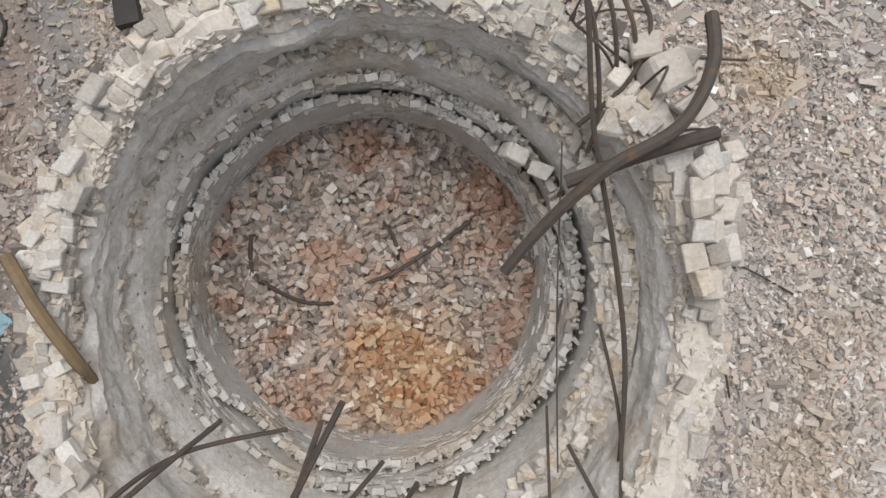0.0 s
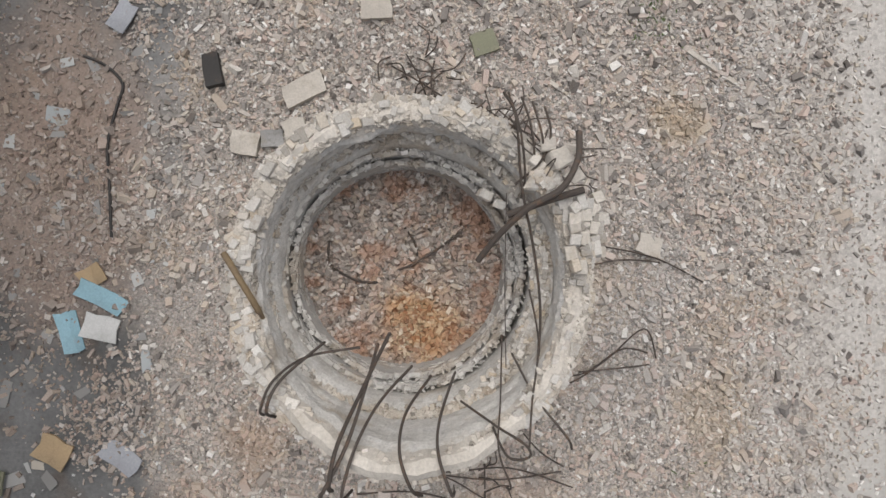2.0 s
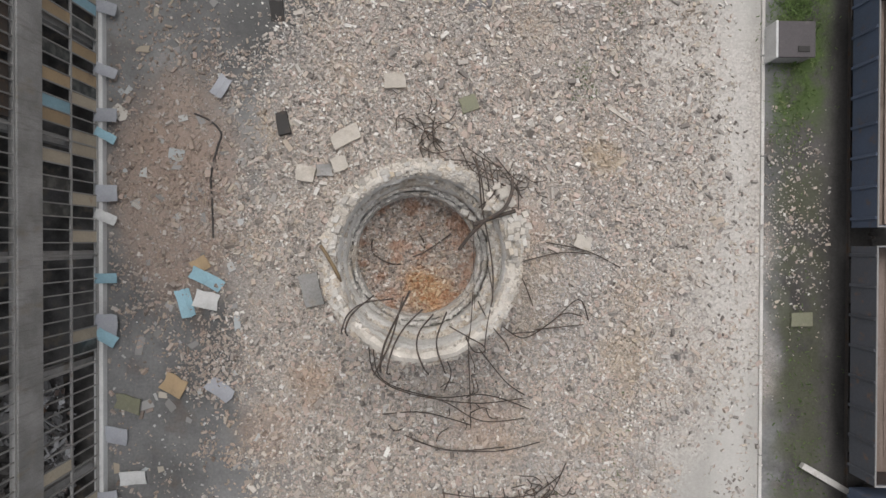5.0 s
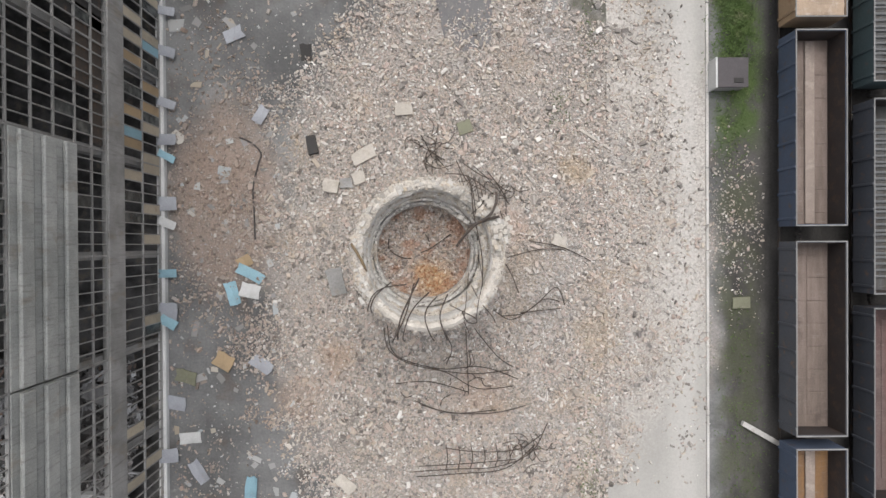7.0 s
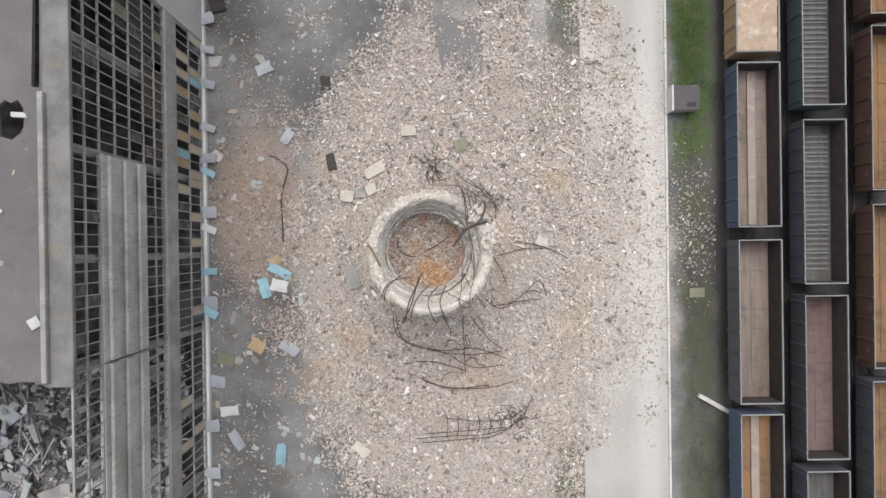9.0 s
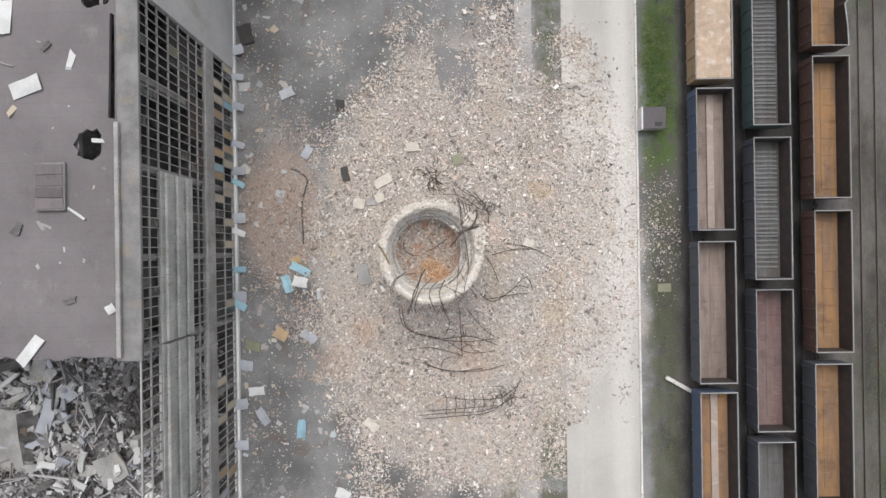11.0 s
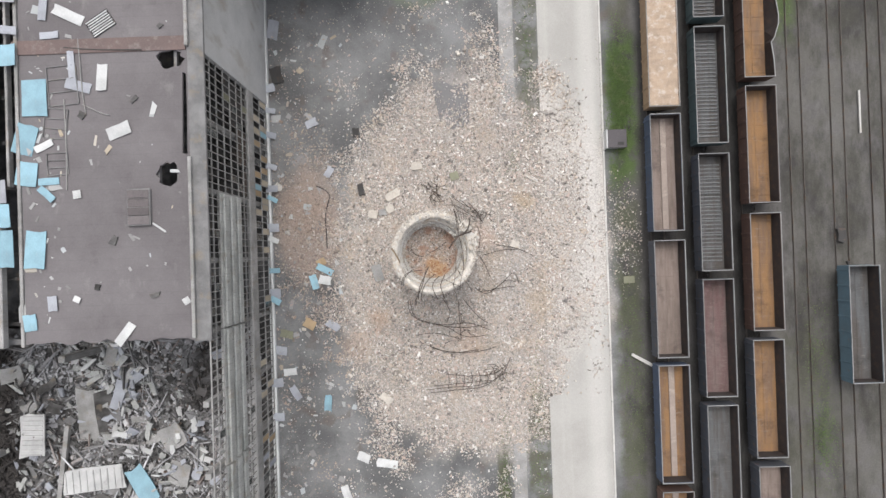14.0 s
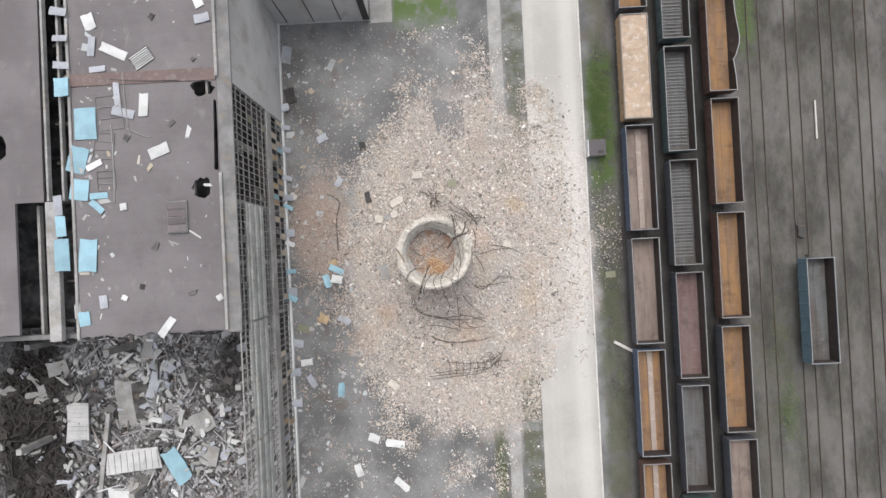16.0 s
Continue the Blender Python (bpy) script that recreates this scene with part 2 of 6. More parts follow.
        return m.math("MULTIPLY", m.math("MULTIPLY", fx, fy), m.math("MULTIPLY", patch, strength))

    col = m.mix(strip(20.1, 24.6, 6.0, 27.0, 1.0), col, grass)
    col = m.mix(strip(20.2, 24.4, -40.0, 9.0, 0.6), col, m.mix(0.2, dry, grass))
    col = m.mix(strip(20.3, 24.2, 24.0, 70.0, 0.6), col, dry)
    col = m.mix(strip(9.9, 13.0, 12.0, 70.0, 0.7, 0.5), col, dry)
    col = m.mix(strip(9.9, 13.0, -70.0, -14.0, 0.8, 0.5), col, dry)
    col = m.mix(strip(6.2, 8.2, -80.0, -22.0, 0.9, 0.4), col, dry)
    col = m.mix(strip(38.8, 46.0, -60.0, -8.0, 0.4), col, dry)
    col = m.mix(strip(40.0, 43.5, 22.0, 60.0, 0.9), col, grass)
    col = m.mix(strip(39.0, 75.0, -80.0, 80.0, 0.4, 4.0), col, m.mix(0.5, dry, cinder))
    col = m.mix(strip(-4.6, 4.6, 28.5, 70.0, 1.0, 0.8), col, grass)
    col = m.mix(strip(-7.5, -1.5, -18.0, -9.0, 0.35, 2.0), col, dry)
    col = m.mix(strip(60.0, 300.0, -300.0, 300.0, 0.8, 12.0), col, dry)
    fine = m.noise(6.0, 6.0, 0.7)
    col = m.mix(0.6, col, m.ramp(fine, (0.3, (0.6, 0.6, 0.6)), (0.7, (1.22, 1.22, 1.22))), "MULTIPLY")
    height = m.math("ADD", m.math("MULTIPLY", m.math("SUBTRACT", 0.6, dist), m.math("ADD", 0.25, bed)), m.math("MULTIPLY", fine, 0.5))
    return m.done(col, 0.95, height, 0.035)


def mat_road():
    m = Nodes("road_concrete")
    px, py, pz = m.xyz()
    big = m.noise(0.14, 5.0, 0.6)
    col = m.mix(m.step(big, 0.35, 0.65), (0.345, 0.332, 0.308), (0.40, 0.386, 0.36))
    wob = m.math("MULTIPLY", m.math("SUBTRACT", m.noise(0.35, 5.0, 0.65), 0.5), 10.0)
    yy = m.math("ABSOLUTE", m.math("SUBTRACT", m.math("ADD", py, wob), 3.0))
    spill = m.step(m.math("ADD", yy, m.math("MULTIPLY", m.math("SUBTRACT", px, 13.0), 1.3)), 14.0, 22.0, 1.0, 0.0)
    d, ra, rb = m.cells(9.0)
    chips = m.ramp(ra, (0.0, (0.30, 0.275, 0.25)), (0.5, (0.46, 0.42, 0.38)), (1.0, (0.60, 0.57, 0.53)))
    col = m.mix(m.math("MULTIPLY", spill, 0.85), col, chips)
    lane = m.math("MULTIPLY", m.step(m.math("ADD", px, m.math("MULTIPLY", wob, 0.06)), 16.6, 18.2), m.step(px, 18.7, 19.8, 1.0, 0.0))
    col = m.mix(m.math("MULTIPLY", lane, 0.4), col, (0.56, 0.54, 0.51))
    wheel = m.noise(0.9, 3.0, vec=m.scaled(m.pos, (1.0, 0.03, 1.0)))
    col = m.mix(m.step(wheel, 0.5, 0.7, 0.0, 0.35), col, (0.46, 0.44, 0.41))
    fine = m.noise(8.0, 6.0, 0.7)
    col = m.mix(0.4, col, m.ramp(fine, (0.3, (0.7, 0.7, 0.7)), (0.7, (1.15, 1.15, 1.15))), "MULTIPLY")
    return m.done(col, 0.92, m.math("MULTIPLY", fine, m.math("ADD", 0.2, spill)), 0.03)


def mat_paint(name, col, worn=(0.16, 0.10, 0.07), wear=0.55, rough=0.7, metal=0.0, scale=1.0, vary=0.15):
    """Old paint over metal or board, worn through in patches."""
    m = Nodes(name)
    vec = m.object_coords()
    patch = m.step(m.noise(1.1 * scale, 6.0, 0.68, vec=vec), wear, wear + 0.16)
    dirt = m.noise(0.5 * scale, 4.0, 0.6, vec=vec)
    out = m.mix(m.step(dirt, 0.35, 0.7, 0.0, 0.5), col, tuple(0.55 * c + 0.03 for c in col))
    out = m.mix(m.math("MULTIPLY", patch, 0.8), out, worn)
    fine = m.noise(12.0, 5.0, 0.7, vec=vec)
    out = m.mix(0.45, out, m.ramp(fine, (0.3, (0.65, 0.65, 0.65)), (0.7, (1.2, 1.2, 1.2))), "MULTIPLY")
    tone = m.ramp(m.object_random(), (0.0, (1 - vary,) * 3), (1.0, (1 + vary * 0.8,) * 3))
    out = m.mix(1.0, out, tone, "MULTIPLY")
    return m.done(out, rough, fine, 0.006, metal)


def mat_roof():
    """Bitumen felt: lapped strips, ponding stains and patches of dust."""
    m = Nodes("bitumen_roofing")
    px, py, pz = m.xyz()
    col = m.mix(m.step(m.noise(0.12, 5.0, 0.6), 0.35, 0.65), (0.130, 0.118, 0.120), (0.170, 0.156, 0.158))
    dark = m.step(m.noise(0.33, 6.0, 0.7), 0.56, 0.68)
    col = m.mix(m.math("MULTIPLY", dark, 0.3), col, (0.09, 0.082, 0.082))
    dust = m.step(m.noise(0.55, 6.0, 0.7, vec=m.scaled(m.pos, (1, 0.5, 1))), 0.58, 0.72)
    col = m.mix(m.math("MULTIPLY", dust, 0.4), col, (0.24, 0.225, 0.22))
    lap = m.math("FRACT", m.math("ADD", py, m.math("MULTIPLY", m.noise(0.6, 2.0), 0.15)))
    seam = m.step(m.math("ABSOLUTE", m.math("SUBTRACT", lap, 0.5)), 0.0, 0.05, 0.14, 0.0)
    col = m.mix(seam, col, (0.075, 0.07, 0.07))
    fine = m.noise(10.0, 5.0, 0.7)
    col = m.mix(0.4, col, m.ramp(fine, (0.3, (0.7, 0.7, 0.7)), (0.7, (1.15, 1.15, 1.15))), "MULTIPLY")
    return m.done(col, 0.9, m.math("SUBTRACT", fine, m.math("MULTIPLY", seam, 2.0)), 0.01)


RUBBLE, HEARTH, BRICK, SHELL, GROUND, ROAD = mat_rubble(), mat_hearth(), mat_loose_brick(), mat_shell(), mat_ground(), mat_road()
LINING = mat_brickwork("lining_mortar", (0.42, 0.41, 0.39), (0.48, 0.47, 0.45), (0.54, 0.525, 0.50), (0.56, 0.545, 0.52))
LINING_BRICK = mat_brickwork("lining_brick", (0.22, 0.205, 0.185), (0.46, 0.435, 0.405), (0.72, 0.70, 0.665), (0.52, 0.505, 0.475))
CHIPS = mat_brickwork("grey_chips", (0.22, 0.22, 0.215), (0.38, 0.375, 0.365), (0.66, 0.66, 0.65), (0.40, 0.395, 0.385))
RIM_BRICK = mat_brickwork("rim_brick", (0.20, 0.18, 0.155), (0.50, 0.455, 0.395), (0.70, 0.655, 0.595), (0.58, 0.53, 0.465))
CONCRETE = mat_concrete("weathered_concrete", (0.23, 0.225, 0.215), (0.36, 0.35, 0.34))
PALE_CONCRETE = mat_concrete("pale_concrete", (0.46, 0.44, 0.41), (0.62, 0.60, 0.57), streak=False)
MORTAR = mat_concrete("rim_mortar", (0.45, 0.41, 0.36), (0.61, 0.565, 0.505), streak=False)
EAVES = mat_concrete("eaves_concrete", (0.14, 0.137, 0.135), (0.225, 0.22, 0.217), streak=False)
ROOFING = mat_roof()
WALL_CONCRETE = mat_concrete("smooth_wall", (0.40, 0.395, 0.39), (0.50, 0.495, 0.49), streak=False, scale=0.4)
DARK_DEBRIS = mat_concrete("dark_debris", (0.04, 0.038, 0.036), (0.14, 0.135, 0.13), streak=False)
RUST = mat_paint("rusty_steel", (0.095, 0.078, 0.067), (0.15, 0.10, 0.07), 0.5, 0.8, 0.2, 3.0)
FRAME_STEEL = mat_paint("window_steel", (0.29, 0.282, 0.27), (0.16, 0.12, 0.10), 0.56, 0.7)
DARK_STEEL = mat_paint("dark_steel", (0.05, 0.047, 0.045), (0.12, 0.08, 0.06), 0.55, 0.75)
BLUE_SHEET = mat_paint("blue_sheet", (0.26, 0.42, 0.49), (0.42, 0.43, 0.42), 0.6, 0.6)
WHITE_SHEET = mat_paint("white_sheet", (0.56, 0.56, 0.55), (0.36, 0.34, 0.31), 0.6, 0.7)
TAN_BOARD = mat_paint("tan_board", (0.42, 0.31, 0.19), (0.25, 0.18, 0.12), 0.58, 0.85)
CREAM_BOARD = mat_paint("cream_board", (0.46, 0.40, 0.31), (0.30, 0.22, 0.15), 0.58, 0.85)
OLIVE_BOARD = mat_paint("olive_board", (0.20, 0.20, 0.14), (0.30, 0.27, 0.2), 0.55, 0.85)
LILAC_SHEET = mat_paint("grey_lilac_sheet", (0.36, 0.37, 0.40), (0.28, 0.27, 0.26), 0.6, 0.7)
SCRAP_TONES = ((0.0, (0.16, 0.155, 0.15)), (0.4, (0.30, 0.295, 0.285)), (0.7, (0.46, 0.46, 0.45)), (0.85, (0.36, 0.385, 0.395)), (0.93, (0.36, 0.30, 0.22)), (1.0, (0.58, 0.58, 0.57)))
LEAF = mat_paint("foliage", (0.11, 0.17, 0.05), (0.20, 0.21, 0.11), 0.5, 0.8)
RAIL = mat_paint("rail_steel", (0.12, 0.105, 0.095), (0.14, 0.09, 0.06), 0.5, 0.6, 0.4)


def glass():
    m = Nodes("dusty_glass")
    m.bsdf.inputs["Specular IOR Level"].default_value = 0.5
    dust = m.noise(1.5, 4.0)
    return m.done(m.mix(m.step(dust, 0.4, 0.7), (0.03, 0.035, 0.035), (0.10, 0.105, 0.10)), 0.25)


GLASS = glass()

# ---- building blocks ----


def part(name, bm, material, parent=None, label="", smooth=False):
    me = bpy.data.meshes.new(name)
    bm.to_mesh(me)
    bm.free()
    me.materials.append(material)
    if smooth:
        me.polygons.foreach_set("use_smooth", [True] * len(me.polygons))
    ob = new(name, me)
    ob.parent = parent
    if label:
        ob["label"] = label
    return ob


def shared(name, mesh, parent, m):
    ob = new(name, mesh)
    ob.parent = parent
    ob.matrix_local = m
    return ob


def empty(name, x, y, z, rz=0.0, **tags):
    ob = new(name)
    ob.matrix_world = pose(x, y, z, 0, 0, rz)
    return tagged(ob, **tags)


def add_box(bm, x0, x1, y0, y1, z0, z1, bevel=0.0):
    made = bmesh.ops.create_cube(bm, size=1.0, matrix=Matrix.LocRotScale(((x0 + x1) / 2, (y0 + y1) / 2, (z0 + z1) / 2), None, (x1 - x0, y1 - y0, z1 - z0)))
    if bevel:
        edges = list({e for v in made["verts"] for e in v.link_edges})
        bmesh.ops.bevel(bm, geom=edges, offset=bevel, segments=1, affect="EDGES")
    return bm


def box(x0, x1, y0, y1, z0, z1, bevel=0.0):
    return add_box(bmesh.new(), x0, x1, y0, y1, z0, z1, bevel)


def add_tube(bm, pts, r, sides=6):
    """A bent bar through pts, rounded between them."""
    pts = [Vector(p) for p in pts]
    fine = []
    for i in range(len(pts) - 1):
        a, b = pts[max(i - 1, 0)], pts[min(i + 2, len(pts) - 1)]
        p, q = pts[i], pts[i + 1]
        for k in range(6):
            u = k / 6
            fine.append(0.5 * (2 * p + (q - a) * u + (2 * a - 5 * p + 4 * q - b) * u * u + (3 * p - a - 3 * q + b) * u ** 3))
    fine.append(pts[-1])
    rings = []
    for i, p in enumerate(fine):
        d = (fine[min(i + 1, len(fine) - 1)] - fine[max(i - 1, 0)]).normalized()
        side = d.cross(Vector((0.3, 0.2, 0.93))).normalized()
        up = side.cross(d)
        rings.append([bm.verts.new(p + r * (math.cos(t) * side + math.sin(t) * up)) for t in (2 * math.pi * k / sides for k in range(sides))])
    for a, b in zip(rings, rings[1:]):
        for k in range(sides):
            bm.faces.new((a[k], a[(k + 1) % sides], b[(k + 1) % sides], b[k]))
    bm.faces.new(rings[0][::-1])
    bm.faces.new(rings[-1])
    return bm


def tube(pts, r, sides=6):
    return add_tube(bmesh.new(), pts, r, sides)


def lathe(profile, steps, wobble):
    """A turned ring; wobble(angle, radius, z) gives the offset in radius and height."""
    bm = bmesh.new()
    grid = []
    for i in range(steps):
        a = 2 * math.pi * i / steps
        row = []
        for r, z in profile:
            dr, dz = wobble(a, r, z)
            row.append(bm.verts.new(((r + dr) * math.cos(a), (r + dr) * math.sin(a), z + dz)))
        grid.append(row)
    for i in range(steps):
        a, b = grid[i], grid[(i + 1) % steps]
        for k in range(len(profile) - 1):
            bm.faces.new((a[k], b[k], b[k + 1], a[k + 1]))
    return bm


def scatter_mesh(name, centre, size, turn, material, rng, jitter=0.22):
    """Many broken lumps in one mesh: size (n, 3), turn (n, 3) in radians."""
    n = len(centre)
    base = np.array([(x, y, z) for z in (-0.5, 0.5) for y in (-0.5, 0.5) for x in (-0.5, 0.5)])
    v = base[None] * (1 + rng.uniform(-jitter, jitter, (n, 8, 3)) * 1.6)
    v = v * size[:, None, :]
    ca, sa = np.cos(turn), np.sin(turn)
    zero, one = np.zeros(n), np.ones(n)

    def rot(axis):
        c, s = ca[:, axis], sa[:, axis]
        if axis == 0:
            rows = ((one, zero, zero), (zero, c, -s), (zero, s, c))
        elif axis == 1:
            rows = ((c, zero, s), (zero, one, zero), (-s, zero, c))
        else:
            rows = ((c, -s, zero), (s, c, zero), (zero, zero, one))
        return np.stack([np.stack(r, 1) for r in rows], 1)

    m = rot(2) @ rot(1) @ rot(0)
    v = np.einsum("nij,nkj->nki", m, v) + centre[:, None, :]
    quads = np.array([(0, 2, 3, 1), (4, 5, 7, 6), (0, 1, 5, 4), (2, 6, 7, 3), (0, 4, 6, 2), (1, 3, 7, 5)])
    f = (quads[None] + 8 * np.arange(n)[:, None, None]).reshape(-1)
    me = bpy.data.meshes.new(name)
    me.vertices.add(8 * n)
    me.vertices.foreach_set("co", v.reshape(-1))
    me.loops.add(len(f))
    me.loops.foreach_set("vertex_index", f)
    me.polygons.add(6 * n)
    me.polygons.foreach_set("loop_start", np.arange(0, 24 * n, 4))
    me.polygons.foreach_set("use_smooth", np.zeros(6 * n, dtype=bool))
    me.update(calc_edges=True)
    me.validate()
    me.materials.append(material)
    return me


def lump_mesh(name, sx, sy, sz, material, seed, jitter=0.16):
    """One broken brick or block with chipped edges."""
    rng = random.Random(seed)
    bm = box(-sx / 2, sx / 2, -sy / 2, sy / 2, -sz / 2, sz / 2)
    for v in bm.verts:
        v.co = Vector(c * (1 + rng.uniform(-jitter, jitter)) for c in v.co)
    bmesh.ops.bevel(bm, geom=list(bm.edges), offset=min(sx, sy, sz) * 0.10, segments=1, affect="EDGES")
    me = bpy.data.meshes.new(name)
    bm.to_mesh(me)
    bm.free()
    me.materials.append(material)
    return me


def slab(name, x, y, z, sx, sy, sz, rz, material, label, category, tilt=(0, 0), seed=0, ragged=0.12, bend=0.0):
    """A broken-off plate or slab with a ragged outline, lying on the ground."""
    rng = random.Random(seed * 7 + 3)
    corners = [(-1, -1), (0, -1), (1, -1), (1, 0), (1, 1), (0.3, 1), (-0.4, 1), (-1, 1), (-1, 0.1)]
    ring = [(sx / 2 * (u + rng.uniform(-ragged, ragged)), sy / 2 * (v + rng.uniform(-ragged, ragged))) for u, v in corners]
    bm = bmesh.new()
    loop = [bm.verts.new((u, v, bend * (2 * u / sx) ** 2)) for u, v in ring]
    mid = bm.verts.new((0, 0, 0))
    for i, v in enumerate(loop):
        bm.faces.new((mid, v, loop[(i + 1) % len(loop)]))
    top = bmesh.ops.extrude_face_region(bm, geom=list(bm.faces))
    bmesh.ops.translate(bm, vec=(0, 0, sz), verts=[g for g in top["geom"] if isinstance(g, bmesh.types.BMVert)])
    bmesh.ops.recalc_face_normals(bm, faces=list(bm.faces))
    ob = part(name, bm, material)
    ob.matrix_world = pose(x, y, z, tilt[0], tilt[1], rz)
    return tagged(ob, label, category)


# ---- ground, road, kerb ----


def ground_height(x, y):
    """Rubble heaped low round the stack."""
    d = math.hypot(x, y + 1)
    heap = 0.5 * max(0.0, 1 - d / 16.0)
    rough = 0.22 * noise.noise((x * 0.35, y * 0.35, 0.0)) + 0.10 * noise.noise((x * 1.1, y * 1.1, 3.0))
    fade = max(0.0, min(1.0, (20 - d) / 8))
    return heap + fade * rough if x < 12.8 else heap * 0.0


def build_ground():
    bm = bmesh.new()
    xs = [-900, -300, -120, -60] + [-22 + 0.6 * i for i in range(59)] + [14, 20, 40, 60, 120, 300, 900]
    ys = [-900, -300, -120, -60] + [-32 + 0.6 * i for i in range(104)] + [36, 60, 120, 300, 900]
    g = [[bm.verts.new((x, y, ground_height(x, y) if -21 < x < 12.7 and -31 < y < 29 else 0.0)) for y in ys] for x in xs]
    for i in range(len(xs) - 1):
        for j in range(len(ys) - 1):
            bm.faces.new((g[i][j], g[i + 1][j], g[i + 1][j + 1], g[i][j + 1]))
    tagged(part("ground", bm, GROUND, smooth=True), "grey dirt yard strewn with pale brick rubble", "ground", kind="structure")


build_ground()
road = tagged(part("road", box(12.75, 19.95, -400, 400, -0.2, 0.05, 0.02), ROAD), "pale dusty concrete road beside the railway", "road", kind="structure")
for k in range(-14, 15):
    tagged(part("kerb", box(19.96, 20.16, 6.0 * k + 0.03, 6.0 * k + 5.97, -0.1, 0.13, 0.02), PALE_CONCRETE, road), "")
tagged(part("path", box(8.3, 9.85, -200, -22.5, -0.2, 0.045, 0.02), CONCRETE), "narrow pale concrete path in dry grass", "path", kind="structure")
tagged(part("path", box(8.2, 9.9, 17.5, 200, -0.2, 0.045, 0.02), CONCRETE), "narrow pale concrete path strewn with dust", "path", kind="structure")

tagged(part("pavement", box(-7.15, -4.3, 30.7, 60, -0.1, 0.05, 0.02), CONCRETE), "pale concrete apron beside the annex", "pavement", kind="structure")

# ---- the broken chimney ----
FLOOR_Z, RIM_Z = 7.55, 11.1
SHELL_AT, LEDGE_AT, CORE_AT = (-0.06, 0.05), (-0.2, 0.08), (-0.31, 0.13)


def rim_height(a):
    """The broken edge: higher to the south, ragged all round."""
    deg = math.degrees(a) % 360
    lift = 1.3 * math.exp(-(((deg - 268) / 44) ** 2))
    u, v = math.cos(a), math.sin(a)
    return lift + 0.22 * noise.noise((u * 3, v * 3, 1.5)) + 0.12 * noise.noise((u * 11, v * 11, 4.0))


def shell_wobble(a, r, z):
    u, v = math.cos(a), math.sin(a)
    dr = 0.05 * noise.noise((u * 3.0, v * 3.0, z * 0.7)) + 0.05 * noise.noise((u * 9, v * 9, z * 4)) + 0.025 * noise.noise((u * 30, v * 30, z * 7)) + 0.03 * noise.noise((u * 4, v * 4, z * 9))
    if z > 10.5:
        dr += 0.12 * noise.noise((u * 5, v * 5, 9.0 + (r > 3.7))) * (1 if r > 3.7 else 0.5)
    top = max(0.0, (z - 10.1) / (RIM_Z - 10.1))
    return dr, top * rim_height(a) + 0.04 * noise.noise((u * 20, v * 20, r * 6)) * (z > 10.6)


def lining_top(a, base):
    """Height of a lining ring: higher to the north, bitten off in places."""
    u, v = math.cos(a), math.sin(a)
    bite = max(0.0, noise.noise((u * 2.2, v * 2.2, base)) - 0.12) * 0.9
    return base + 0.27 * math.cos(a - 2.3) + 0.07 * noise.noise((u * 7, v * 7, base + 3)) - bite


def ring_wobble(seed, base=None):
    def f(a, r, z):
        u, v = math.cos(a), math.sin(a)
        dr = 0.045 * noise.noise((u * 3.0, v * 3.0, seed)) + 0.012 * noise.noise((u * 10, v * 10, z * 2.5 + seed)) + 0.014 * noise.noise((u * 30, v * 30, z * 6))
        if base is None:
            return dr, 0.10 * noise.noise((u * 3, v * 3, seed + 7)) + 0.06 * noise.noise((u * 12, v * 12, r * 5))
        share = max(0.0, min(1.0, (z - 7.4) / (base - 7.4)))
        return dr, share * (lining_top(a, base) - base) + 0.02 * noise.noise((u * 24, v * 24, z * 3))
    return f


chimney = empty("chimney_stump", 0, 0, 0, label="broken round concrete chimney stump filled with brick rubble", category="chimney")
part("concrete_shell", lathe([(4.75, -0.3), (4.5, 3.0), (4.28, 7.0), (4.08, 10.2), (4.04, 10.6), (3.98, 10.9), (3.88, 11.08), (3.72, 11.12), (3.57, 11.06), (3.49, 10.94),
                              *[(3.44 - 0.002 * k, 10.84 - 0.07 * k) for k in range(16)]], 340, shell_wobble), SHELL, chimney,
     "weathered grey concrete shell with a ragged top").location = (*SHELL_AT, 0)
part("rim_cap", lathe([(4.1, 10.8), (4.04, 11.0), (3.93, 11.17), (3.76, 11.22), (3.6, 11.16), (3.51, 11.0)], 300, shell_wobble), MORTAR, chimney, "pale crumbling mortar along the rim").location = (*SHELL_AT, 0)
part("ledge", lathe([(3.56, 10.12), (3.45, 10.13), (3.34, 10.1), (3.24, 10.0), (3.17, 9.86), (3.13, 9.7), (3.10, 9.5), *[(3.095, 9.3 - 0.15 * k) for k in range(8)]], 280, ring_wobble(2.0)), SHELL, chimney,
     "rough ledge of packed mortar and brick").location = (*LEDGE_AT, 0)
OUTER_TOP, INNER_TOP = 9.42, 9.02
part("outer_lining", lathe([(3.12, 8.2), (3.11, 9.1), (3.09, 9.36), (3.0, 9.42), (2.94, 9.38), (2.925, 9.2), *[(2.925, 9.0 - 0.15 * k) for k in range(9)]], 280, ring_wobble(5.0, OUTER_TOP)), LINING, chimney, "thin broken lining ring").location = (*CORE_AT, 0)
part("inner_lining", lathe([(2.885, 8.0), (2.88, 8.8), (2.875, 8.98), (2.80, 9.02), (2.765, 8.98), *[(2.755 - 0.004 * k, 8.85 - 0.12 * k) for k in range(20)]], 280, ring_wobble(8.0, INNER_TOP)), LINING, chimney,
     "inner brick lining coated with grey mortar").location = (*CORE_AT, 0)


